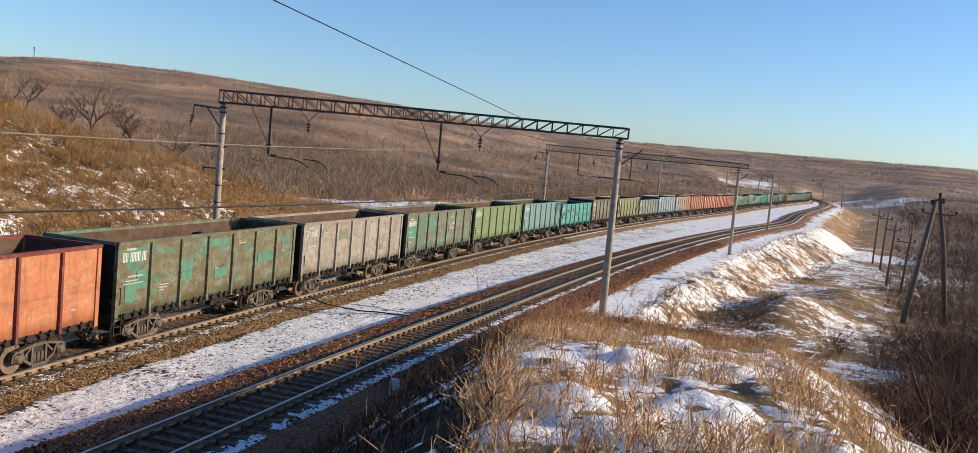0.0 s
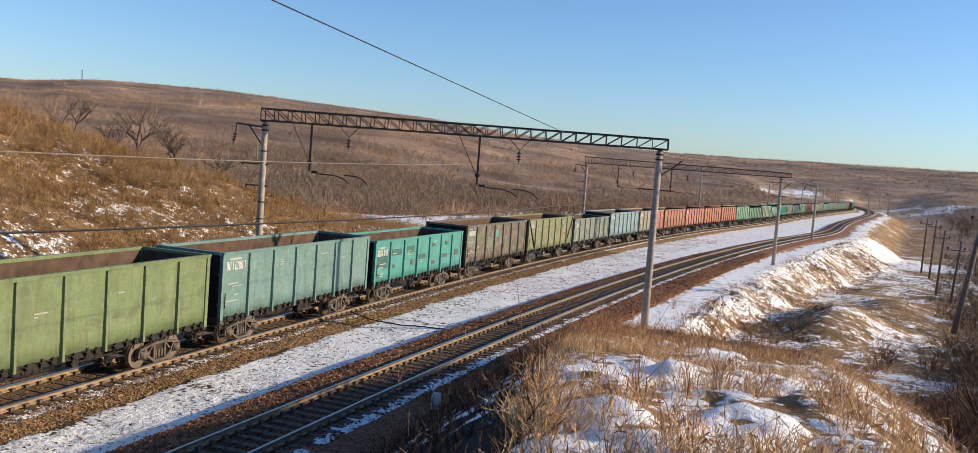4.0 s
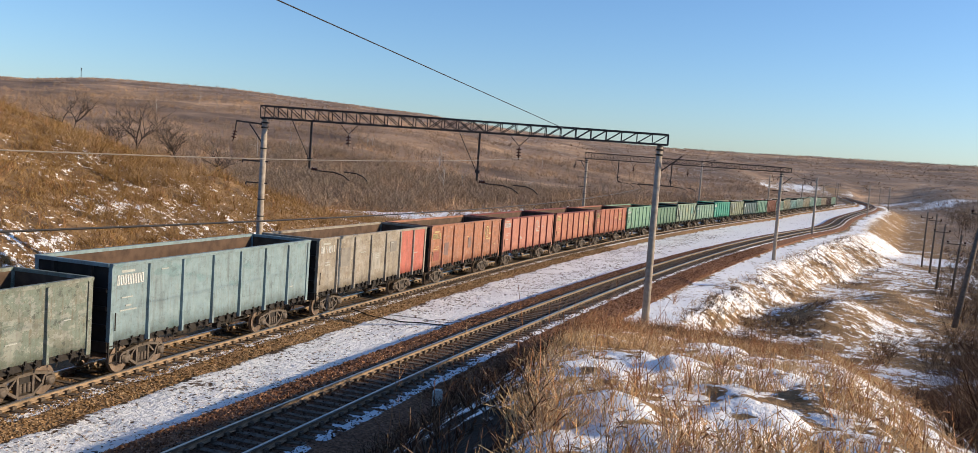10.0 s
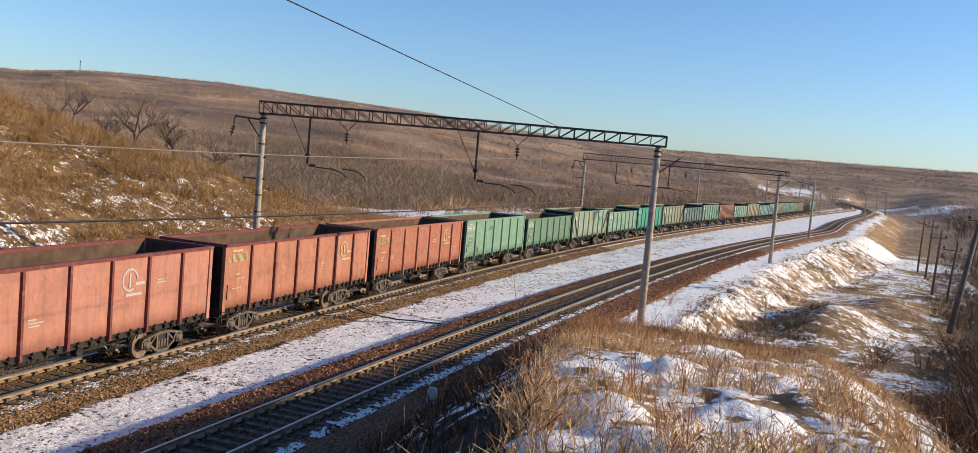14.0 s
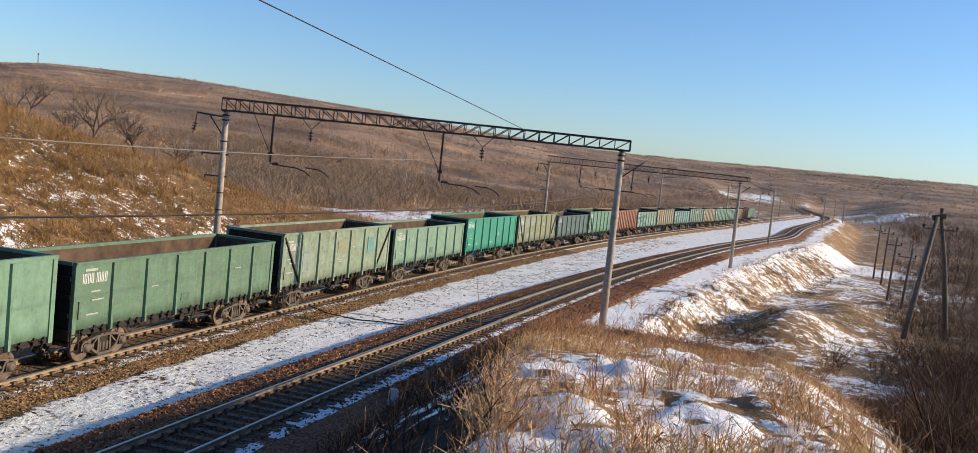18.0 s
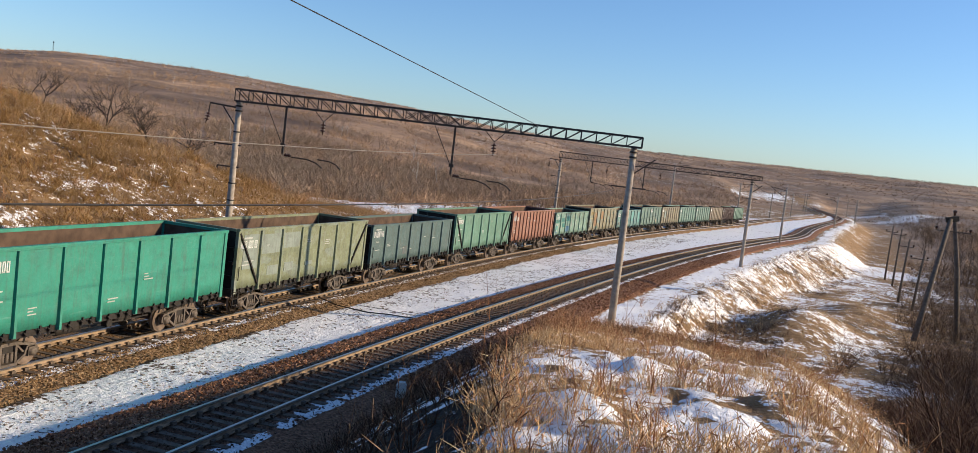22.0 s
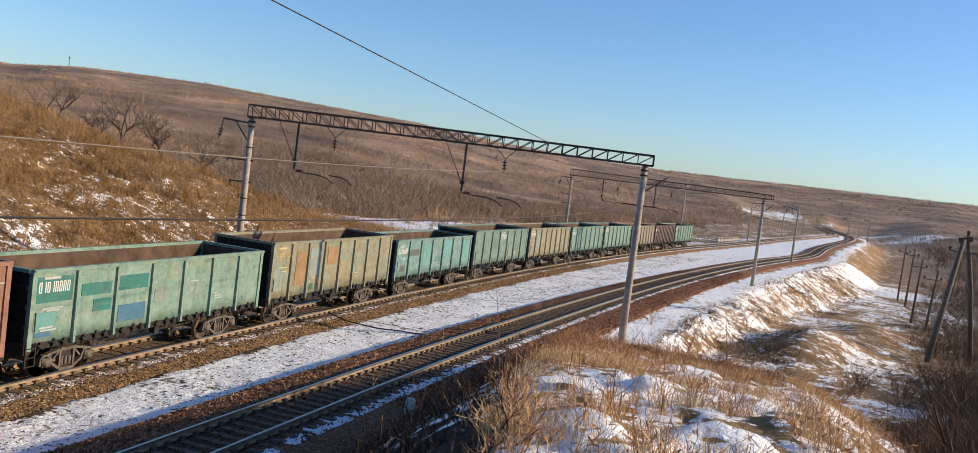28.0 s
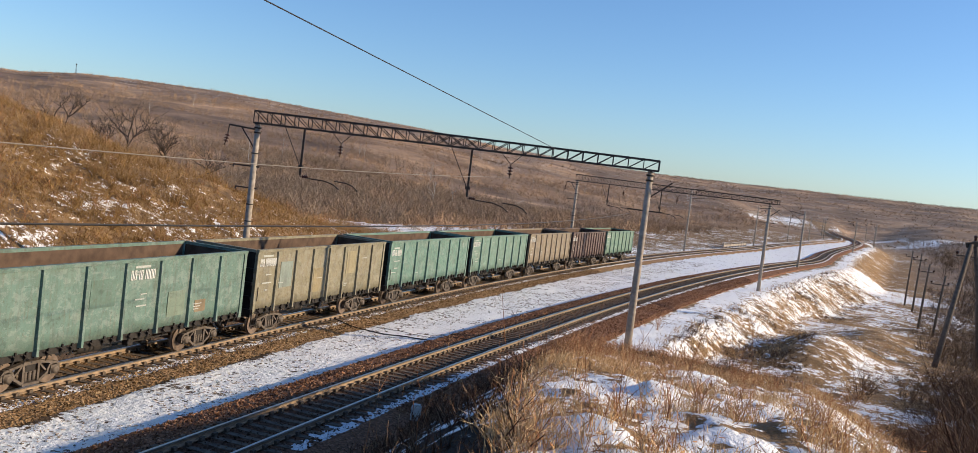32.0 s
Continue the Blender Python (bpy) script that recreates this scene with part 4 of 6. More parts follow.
# index: (height, ribs, braces, paint, second paint, rust, patch share, label)
TRAIN = {
    -21: (TALL, 6, 0, (0.80, 0.25, 0.07), (0.85, 0.34, 0.13), 0.30, 0.40, "faded orange open wagon with dark red ribs"),
    -20: (TALL, 6, 0, (0.21, 0.18, 0.075), (0.10, 0.34, 0.22), 0.30, 0.36, "olive-brown open wagon with green repaint patches"),
    -19: (TALL, 6, 0, (0.42, 0.37, 0.29), (0.50, 0.47, 0.42), 0.35, 0.40, "dirty off-white open wagon with rust streaks"),
    -18: (TALL, 6, 0, (0.22, 0.19, 0.11), (0.16, 0.30, 0.18), 0.30, 0.50, "patchy brown and green open wagon"),
    -17: (TALL, 6, 0, (0.25, 0.36, 0.13), (0.22, 0.31, 0.12), 0.20, 0.40, "light green open wagon with dark rib shadows"),
    -16: (TALL, 6, 0, (0.20, 0.40, 0.37), (0.24, 0.43, 0.40), 0.22, 0.40, "pale turquoise steel open wagon"),
    -15: (LOW, 6, 0, (0.08, 0.47, 0.41), (0.10, 0.50, 0.44), 0.12, 0.35, "bright turquoise open wagon with dark repainted patches"),
    -14: (TALL, 6, 0, (0.17, 0.135, 0.09), (0.26, 0.23, 0.16), 0.30, 0.36, "brown-grey open wagon with worn lettering"),
    -13: (TALL, 6, 1, (0.27, 0.33, 0.12), (0.33, 0.27, 0.10), 0.42, 0.30, "grass-green open wagon with diagonal braces"),
    -12: (LOW, 6, 0, (0.24, 0.31, 0.25), (0.30, 0.33, 0.26), 0.42, 0.45, "peeling grey-green open wagon"),
    -11: (TALL, 6, 0, (0.30, 0.45, 0.50), (0.24, 0.42, 0.46), 0.18, 0.35, "pale sky-blue steel open wagon"),
    -10: (TALL, 6, 0, (0.42, 0.36, 0.27), (0.50, 0.46, 0.38), 0.25, 0.45, "off-white open wagon with two red panels"),
    -9: (TALL, 6, 0, (0.56, 0.21, 0.085), (0.46, 0.18, 0.09), 0.40, 0.40, "rusty red-orange open wagon"),
    -8: (TALL, 6, 0, (0.68, 0.26, 0.165), (0.62, 0.235, 0.15), 0.15, 0.35, "salmon-red open wagon with white markings"),
    -7: (TALL, 6, 0, (0.64, 0.23, 0.115), (0.58, 0.205, 0.105), 0.22, 0.35, "plain red-orange steel open wagon"),
    -6: (TALL, 6, 0, (0.56, 0.165, 0.075), (0.54, 0.19, 0.09), 0.25, 0.40, "brick-red steel open wagon"),
    -5: (TALL, 6, 0, (0.23, 0.47, 0.31), (0.26, 0.50, 0.34), 0.10, 0.35, "clean mint green open wagon"),
    -4: (LOW, 6, 0, (0.15, 0.31, 0.19), (0.18, 0.34, 0.22), 0.15, 0.40, "low mid-green steel open wagon"),
    -3: (TALL, 6, 1, (0.30, 0.44, 0.30), (0.36, 0.45, 0.30), 0.22, 0.40, "pale green open wagon with diagonal braces"),
    -2: (LOW, 6, 0, (0.25, 0.45, 0.32), (0.28, 0.46, 0.36), 0.15, 0.40, "low light mint open wagon"),
    -1: (TALL, 6, 0, (0.02, 0.40, 0.27), (0.03, 0.44, 0.32), 0.06, 0.35, "freshly painted emerald green open wagon"),
    0: (TALL, 6, 1, (0.28, 0.33, 0.17), (0.31, 0.39, 0.31), 0.15, 0.38, "sage green open wagon with diagonal braces"),
    1: (LOW, 6, 0, (0.10, 0.19, 0.185), (0.12, 0.21, 0.19), 0.15, 0.35, "low dark blue-green open wagon"),
    2: (TALL, 6, 1, (0.15, 0.36, 0.25), (0.20, 0.40, 0.30), 0.15, 0.40, "green open wagon with diagonal braces"),
    3: (TALL, 12, 0, (0.44, 0.185, 0.105), (0.47, 0.22, 0.13), 0.25, 0.40, "brown-red open wagon with closely set ribs"),
    4: (LOW, 6, 0, (0.24, 0.44, 0.34), (0.30, 0.42, 0.30), 0.25, 0.40, "pale mint open wagon with teal repaint patches"),
    5: (TALL, 7, 0, (0.36, 0.32, 0.18), (0.28, 0.36, 0.26), 0.28, 0.42, "beige and pale green open wagon"),
    6: (LOW, 6, 0, (0.17, 0.37, 0.35), (0.22, 0.40, 0.36), 0.25, 0.40, "weathered pale turquoise open wagon"),
    7: (TALL, 6, 0, (0.17, 0.31, 0.25), (0.22, 0.35, 0.28), 0.22, 0.40, "grey-green open wagon with white markings"),
    8: (TALL, 7, 0, (0.36, 0.32, 0.19), (0.32, 0.30, 0.18), 0.28, 0.42, "dull beige steel open wagon"),
    9: (TALL, 6, 0, (0.17, 0.35, 0.28), (0.22, 0.36, 0.29), 0.20, 0.40, "weathered sea-green steel open wagon"),
    10: (TALL, 6, 0, (0.19, 0.36, 0.28), (0.24, 0.38, 0.30), 0.20, 0.40, "light sea-green steel open wagon"),
    11: (TALL, 7, 0, (0.36, 0.28, 0.17), (0.32, 0.26, 0.17), 0.28, 0.40, "tan-coloured rusty open wagon"),
    12: (TALL, 12, 0, (0.17, 0.105, 0.085), (0.20, 0.13, 0.10), 0.25, 0.40, "dark brown open wagon with closely set ribs"),
    13: (TALL, 6, 0, (0.20, 0.36, 0.26), (0.24, 0.38, 0.28), 0.20, 0.40, "pale green open wagon at the train's tail"),
}
red_panel = wagon_paint("red_replacement_panel", (0.72, 0.17, 0.11), (0.78, 0.24, 0.18), 0.15, 0.3)
dark_red = wagon_paint("dark_red_ribs", (0.26, 0.03, 0.025), (0.22, 0.03, 0.02), 0.2, 0.3)
PEEL = {-20: 0.5, -19: 0.6, -18: 0.6, -14: 0.7, -13: 0.8, -12: 0.9, -11: 0.4, -10: 0.5, -9: 0.4, -3: 0.5, 0: 0.3, 4: 0.6, 5: 0.5, 6: 0.7, 7: 0.5, 8: 0.5, 9: 0.5, 10: 0.4, 11: 0.5}
wagons = {}
for idx, (h, ribs, brace, base, second, rust, patch, label) in TRAIN.items():
    paint = wagon_paint("paint_of_" + label.replace(" ", "_").replace("-", "_").replace("'", ""), base, second, rust, patch, PEEL.get(idx, 0.0))
    wagons[idx] = wagon(h, ribs, brace, paint, dark_red if idx in (-21, -8, -7) else paint, label, {0: red_panel, 1: red_panel} if idx == -10 else None)


# ---- lettering and repainted patches on the visible side ----
def decal(bm, x0, x1, z0, z1):
    box(bm, x0, x1, -BODY_Y - 0.017, -BODY_Y + 0.03, z0, z1)


chalk = plain("stencil_white", (0.36, 0.37, 0.34), 0.8, 0, 0.2, 0.2, 20)
cream = plain("stencil_cream", (0.42, 0.35, 0.18), 0.8, 0, 0.2, 0.2, 20)
bold = plain("number_white", (0.55, 0.55, 0.52), 0.8, 0, 0.2, 0.2, 20)
blot = {}


def blot_paint(c):
    if c not in blot:
        blot[c] = wagon_paint("repaint_patch_%d" % len(blot), c, tuple(x * 0.85 for x in c), 0.15, 0.3)
    return blot[c]


def lettering(idx, w, h, ribs):
    rs = random.Random(idx * 7 + 3)
    xs = np.linspace(-HALF, HALF, ribs + 2)
    ink = cream if idx in (-9, -7, -6, 5) else chalk
    px = 3 if idx == 7 else 0
    x, top = xs[px] + 0.28, h - (0.42 if idx % 3 else 0.55)
    bm = bmesh.new()
    for k in range(8):
        # eight strokes of the running number
        a, kind = x + k * 0.165, rs.randint(0, 3)
        for u0, v0, u1, v1 in ((0.0, 0.0, 0.04, 0.34), (0.085, 0.0, 0.125, 0.34), (0.0, 0.30, 0.125, 0.34), (0.0, 0.0, 0.125, 0.04)):
            if kind != 3 or u0 > 0:
                if kind != 1 or v1 > 0.05:
                    decal(bm, a + u0, a + u1, top - 0.33 + v0, top - 0.33 + v1)
    part("running_number", bm, cream if ink is cream else bold, w, "row of painted number bars")["kind"] = "stuff"
    bm = bmesh.new()
    decal(bm, x + 0.2, x + 0.2 + rs.uniform(0.5, 0.8), top + 0.08, top + 0.16)
    for k in range(rs.randint(2, 4)):
        z = top - 0.62 - 0.26 * k - rs.uniform(0, 0.3)
        decal(bm, x + rs.uniform(0.1, 0.6), x + rs.uniform(0.7, 1.2), z, z + rs.uniform(0.035, 0.055))
    for p in range(1, len(xs) - 1):
        if ribs > 9 and p % 2:
            continue
        for k in range(rs.choice((0, 0, 1, 1))):
            z = rs.uniform(SILL + 0.5, h - 0.4)
            a = xs[p] + rs.uniform(0.25, 0.7)
            for line in range(rs.choice((1, 1, 2, 3))):
                decal(bm, a, min(a + rs.uniform(0.15, 0.6), xs[p + 1] - 0.18), z - 0.1 * line, z - 0.1 * line + 0.035)
    part("stencil_mark", bm, ink, w, "small painted stencil bars")["kind"] = "stuff"
    if idx in (-18, -9, -8, -7, -6, -13):
        # round operator's mark
        p = {-18: 4, -13: 5}.get(idx, 5 if idx != -8 else 4)
        cx, cz = (xs[p] + xs[p + 1]) / 2, h - 0.85
        bm = bmesh.new()
        for k in range(18):
            if idx in (-9, -8, -7, -6) and k in (15, 16, 17):
                continue
            a0, a1 = 2 * math.pi * k / 18, 2 * math.pi * (k + 1) / 18
            m = Matrix.Translation((cx + 0.36 * math.cos((a0 + a1) / 2), -BODY_Y, cz + 0.36 * math.sin((a0 + a1) / 2))) @ Matrix.Rotation(-(a0 + a1) / 2, 4, "Y")
            box(bm, -0.035, 0.035, -0.017, 0.02, -0.07, 0.07, 0, m)
        decal(bm, cx - 0.04, cx + 0.04, cz - 0.25, cz + 0.2)
        decal(bm, cx + 0.3, cx + 0.75, cz - 0.2, cz - 0.1)
        decal(bm, cx - 0.2, cx + 0.65, cz - 0.55, cz - 0.47)
        part("operator_mark", bm, ink, w, "painted round emblem")


# panel, across and up as shares of it, colour
DARK_TEAL, GREEN, TEAL, PALE, ORANGE = (0.05, 0.19, 0.165), (0.10, 0.36, 0.24), (0.02, 0.25, 0.21), (0.33, 0.41, 0.35), (0.46, 0.26, 0.09)
BLUE, AQUA, SLATE, OLIVE, RED = (0.05, 0.22, 0.38), (0.15, 0.46, 0.43), (0.12, 0.14, 0.13), (0.22, 0.22, 0.12), (0.42, 0.10, 0.06)
PATCHES = {
    -20: [(0, .3, .75, .85, .95, GREEN), (0, .25, .12, .6, .45, GREEN), (0, .6, .3, .95, .6, GREEN), (2, .05, .3, .45, .65, GREEN), (3, .0, .82, .9, .95, GREEN), (3, .3, .25, .85, .42, GREEN), (5, .15, .4, .95, .58, GREEN), (6, .3, .7, .8, .85, GREEN)],
    -19: [(2, .2, .6, .8, .85, (0.30, 0.28, 0.24)), (4, .3, .5, .95, .9, (0.55, 0.50, 0.40)), (5, .1, .2, .5, .5, (0.30, 0.27, 0.22))],
    -18: [(0, .1, .3, .9, .8, GREEN), (1, .1, .1, .8, .9, (0.14, 0.26, 0.15)), (2, .0, .5, .6, .9, GREEN), (4, .3, .4, .9, .7, OLIVE)],
    -15: [(0, .08, .3, .92, .78, DARK_TEAL), (0, .1, .05, .4, .16, DARK_TEAL), (1, .1, .6, .85, .78, DARK_TEAL), (1, .2, .25, .4, .35, DARK_TEAL), (2, .2, .62, .8, .82, DARK_TEAL), (2, .55, .25, .75, .42, SLATE), (3, .05, .38, .75, .52, DARK_TEAL),
          (4, .2, .7, .5, .8, DARK_TEAL), (4, .3, .15, .55, .25, SLATE), (5, .15, .3, .65, .42, DARK_TEAL), (5, .4, .7, .7, .8, DARK_TEAL), (6, .3, .3, .7, .5, SLATE)],
    -14: [(0, .1, .45, .95, .85, (0.24, 0.30, 0.22)), (1, .1, .5, .9, .8, OLIVE), (2, .2, .3, .9, .6, (0.24, 0.30, 0.22)), (3, .1, .6, .5, .85, AQUA), (4, .2, .2, .8, .5, OLIVE), (5, .1, .55, .7, .75, (0.26, 0.20, 0.12))],
    -13: [(5, .1, .35, .9, .6, (0.34, 0.20, 0.07)), (4, .3, .55, .9, .8, (0.30, 0.32, 0.12)), (2, .3, .2, .8, .5, (0.33, 0.28, 0.12))],
    -12: [(0, .2, .15, .8, .4, PALE), (2, .3, .2, .9, .5, (0.22, 0.27, 0.26))],
    -10: [(1, .2, .4, .8, .8, (0.36, 0.33, 0.28)), (3, .1, .2, .7, .6, (0.52, 0.49, 0.42)), (4, .3, .55, .8, .8, (0.34, 0.32, 0.28))],
    -9: [(1, .2, .2, .6, .55, (0.28, 0.17, 0.15)), (3, .5, .3, .8, .6, (0.30, 0.2, 0.18)), (0, .3, .1, .8, .35, RED)],
    -5: [(0, .35, .28, .75, .52, (0.14, 0.30, 0.20)), (2, .55, .7, .9, .82, (0.12, 0.27, 0.19)), (2, .1, .42, .25, .55, (0.14, 0.30, 0.2)), (1, .05, .02, .4, .22, SLATE)],
    -4: [(3, .2, .1, .5, .25, (0.11, 0.24, 0.15))],
    -3: [(1, .1, .2, .7, .6, (0.34, 0.46, 0.40)), (3, .2, .5, .9, .8, (0.36, 0.40, 0.22)), (5, .3, .4, .8, .8, AQUA)],
    -2: [(3, .4, .15, .7, .35, (0.14, 0.28, 0.22)), (1, .3, .6, .8, .75, (0.3, 0.48, 0.38))],
    0: [(0, .25, .3, .95, .95, PALE), (1, .04, .55, .96, .93, PALE), (2, .04, .62, .96, .93, PALE), (1, .4, .12, .95, .3, PALE), (2, .2, .15, .7, .32, PALE), (3, .3, .2, .7, .28, PALE)],
    1: [(2, .5, .1, .9, .35, (0.13, 0.17, 0.17))],
    4: [(0, .04, .55, .96, .95, TEAL), (0, .1, .12, .6, .4, AQUA), (1, .1, .58, .92, .78, TEAL), (1, .45, .3, .95, .5, TEAL), (2, .06, .6, .94, .85, TEAL), (2, .08, .05, .92, .34, BLUE), (3, .1, .3, .5, .55, PALE), (0, .1, .02, .5, .1, BLUE)],
    5: [(0, .1, .1, .7, .55, PALE), (1, .3, .15, .95, .85, ORANGE), (2, .1, .3, .8, .9, PALE), (3, .2, .5, .9, .9, ORANGE), (4, .1, .2, .5, .6, (0.42, 0.36, 0.18)), (2, .2, .02, .45, .15, (0.03, 0.2, 0.12))],
    6: [(1, .1, .55, .9, .75, SLATE), (2, .2, .2, .95, .9, AQUA), (4, .05, .3, .9, .95, AQUA), (6, .1, .2, .9, .9, AQUA), (0, .4, .1, .8, .3, SLATE)],
    7: [(2, .1, .4, .8, .8, (0.14, 0.26, 0.2)), (4, .3, .1, .9, .5, (0.26, 0.36, 0.26)), (5, .2, .1, .6, .3, (0.35, 0.25, 0.12))],
    8: [(1, .2, .3, .9, .8, PALE), (3, .1, .1, .8, .6, (0.42, 0.34, 0.16)), (5, .2, .4, .9, .9, (0.44, 0.38, 0.2))],
}
for idx, w in wagons.items():
    h, ribs = TRAIN[idx][0], TRAIN[idx][1]
    xs = np.linspace(-HALF, HALF, ribs + 2)
    for p, u0, v0, u1, v1, c in PATCHES.get(idx, ()):
        a, b = xs[p] + 0.08, xs[p + 1] - 0.08
        z0, z1 = SILL + 0.12, h - 0.16
        bm = bmesh.new()
        box(bm, a + (b - a) * u0, a + (b - a) * u1, -BODY_Y - 0.0145, -BODY_Y + 0.03, z0 + (z1 - z0) * v0, z0 + (z1 - z0) * v1)
        part("repaint_patch", bm, blot_paint(c), w)
    lettering(idx, w, h, ribs)
    if idx in (-20, -18):
        # coal left in heaps
        bm = bmesh.new()
        n, k = 30, 8
        g = [[bm.verts.new((-5.9 + 11.8 * i / n, -1.4 + 2.8 * j / k, 1.4 + (h - 1.55) * (0.62 + 0.38 * math.sin(i * 0.9 + idx) * math.cos(i * 0.37)) * (1 - (abs(j - k / 2) / (k / 2)) ** 2 * 0.8) + 0.2 * noise.noise((i * 0.7, j * 0.8, idx)))) for j in range(k + 1)] for i in range(n + 1)]
        for i in range(n):
            for j in range(k):
                bm.faces.new((g[i][j], g[i + 1][j], g[i + 1][j + 1], g[i][j + 1]))
        part("coal_heap", bm, M["coal"], w, "leftover black coal in heaps")


def train_s(t):
    """How far the first axle of wagon 0 has come along the outer track."""
    return 0.0381345 * t * t - 13.17702 * t + 282.8855


def wagon_pose(idx, t):
    c = train_s(t) + 13.92 * idx + 5.17
    a, b = (Vector(far_line.at(c + e)) for e in (-4.325, 4.325))
    d = b - a
    return Matrix.Translation((a + b) / 2) @ Matrix.Rotation(math.atan2(d.y, d.x), 4, "Z") @ Matrix.Rotation(-math.atan2(d.z, math.hypot(d.x, d.y)), 4, "Y")


def gravel(name, line, s0, s1, offs, n, mat, label):
    """Loose stones on the shoulder, four-faced."""
    rs = np.random.RandomState(len(name))
    sv = s0 + (s1 - s0) * rs.uniform(0, 1, n) ** 1.4
    o = rs.uniform(offs[0], offs[1], n)
    c = line.at(sv)
    e = line.at(sv + 0.1)
    d = (e - c)[:, :2] / 0.1
    up = np.interp(o, *offs[2])
    c = c + np.stack([d[:, 1] * o, -d[:, 0] * o, up], 1)
    t = rs.normal(0, 1, (n, 4, 3))
    t = t / np.linalg.norm(t, axis=2, keepdims=True) * rs.uniform(0.03, 0.075, (n, 1, 1)) + c[:, None]
    V, F = t.reshape(-1, 3), (np.arange(n)[:, None, None] * 4 + np.array([[0, 1, 2], [0, 2, 3], [0, 3, 1], [1, 3, 2]])[None]).reshape(-1, 3)
    me = bpy.data.meshes.new(name)
    me.from_pydata(V.tolist(), [], F.tolist())
    me.materials.append(mat)
    return lone(name, me, label, "gravel", kind="stuff")


M["stones_tan"] = stuff_mat("tan_stones", [(0.12, 0.07, 0.03), (0.36, 0.235, 0.115), (0.23, 0.14, 0.064), (0.47, 0.335, 0.19)])
M["stones_red"] = stuff_mat("red_brown_stones", [(0.09, 0.042, 0.024), (0.36, 0.185, 0.10), (0.21, 0.105, 0.058), (0.50, 0.30, 0.185)])
M["stones_oily"] = stuff_mat("oily_stones", [(0.035, 0.022, 0.015), (0.14, 0.09, 0.062), (0.08, 0.05, 0.034), (0.20, 0.135, 0.095)])
M["stones_grey"] = stuff_mat("dark_stones", [(0.14, 0.105, 0.08), (0.38, 0.31, 0.25), (0.24, 0.185, 0.145), (0.60, 0.54, 0.48)])
gravel("shoulder_gravel", far_line, -14, 75, (1.2, 2.85, ([1.0, 1.3, 1.8, 2.75, 3.1], [-0.235, -0.22, -0.245, -0.415, -0.75])), 26000, M["stones_tan"], "loose tan ballast stones on the shoulder")
gravel("near_shoulder_gravel", near_line, -16, 80, (-2.75, -1.35, ([-3.0, -2.6, -1.75, -1.3, 0, 1.3, 1.8, 3.1, 3.4], [-0.75, -0.325, -0.255, -0.22, -0.24, -0.22, -0.245, -0.435, -0.6])), 22000, M["stones_red"], "loose red-brown ballast stones on the shoulder")
gravel("bank_gravel", near_line, 4, 90, (1.7, 3.3, ([-3.0, -2.6, -1.75, -1.3, 0, 1.3, 1.8, 3.1, 3.4], [-0.75, -0.325, -0.255, -0.22, -0.24, -0.22, -0.245, -0.435, -0.6])), 22000, M["stones_red"], "loose red-brown ballast stones at the bank edge")
gravel("four_foot_gravel", near_line, -16, 80, (-1.35, 1.7, ([-3.0, -2.6, -1.75, -1.3, 0, 1.3, 1.8, 3.1, 3.4], [-0.75, -0.325, -0.255, -0.22, -0.24, -0.22, -0.245, -0.435, -0.6])), 16000, M["stones_oily"], "dark oily ballast stones round the sleepers")


# ---- overhead line supports ----
def post_mesh(height, below=1.2, r0=0.2, r1=0.145):
    bm = bmesh.new()
    tube(bm, [(0, 0, -below), (0, 0, height * 0.5), (0, 0, height)], [r0, (r0 + r1) / 2, r1], 14)
    return mesh_of(bm, "post", M["concrete"])


def truss_mesh(a, b, depth, depth_end, width, bays, z):
    """A four-chord lattice girder from a to b, a little shallower at b."""
    bm = bmesh.new()
    a, b = Vector(a), Vector(b)
    d = (b - a).normalized()
    n = Vector((-d.y, d.x, 0))
    L = (b - a).length
    P = lambda t, e, k: a + d * t + n * (e * width / 2) + Vector((0, 0, z + k * (depth + (depth_end - depth) * t / L)))
    for e in (-1, 1):
        for k in (0, 1):
            bar(bm, P(0, e, k), P(L, e, k), 0.085)
        for i in range(bays):
            t0, t1 = L * i / bays, L * (i + 1) / bays
            bar(bm, P(t0, e, 0), P(t0, e, 1), 0.042)
            k = int(i < bays / 2)
            bar(bm, P(t0, e, k), P(t1, e, 1 - k), 0.038)
            if abs(i + 0.5 - bays / 2) < 2:
                bar(bm, P(t0, e, 1 - k), P(t1, e, k), 0.038)
    for k in (0, 1):
        for i in range(bays + 1):
            t0 = L * i / bays
            bar(bm, P(t0, -1, k), P(t0, 1, k), 0.05)
            if i < bays:
                bar(bm, P(t0, -1, k), P(L * (i + 1) / bays, 1, k), 0.035)
    for e in (-1, 1):
        bar(bm, P(L, e, 0), P(L, e, 1), 0.07)
    return mesh_of(bm, "lattice_beam", M["steel_dark"])


def insulator_mesh(n=3):
    bm = bmesh.new()
    prof = [(0.02, 0.12)]
    for k in range(n):
        z = -0.15 * k
        prof += [(0.03, z + 0.03), (0.13, z - 0.02), (0.135, z - 0.05), (0.03, z - 0.07)]
    prof += [(0.02, -0.15 * n - 0.1)]
    lathe(bm, prof, "z", 12)
    return mesh_of(bm, "insulator", M["porcelain"])


INS = insulator_mesh(3)


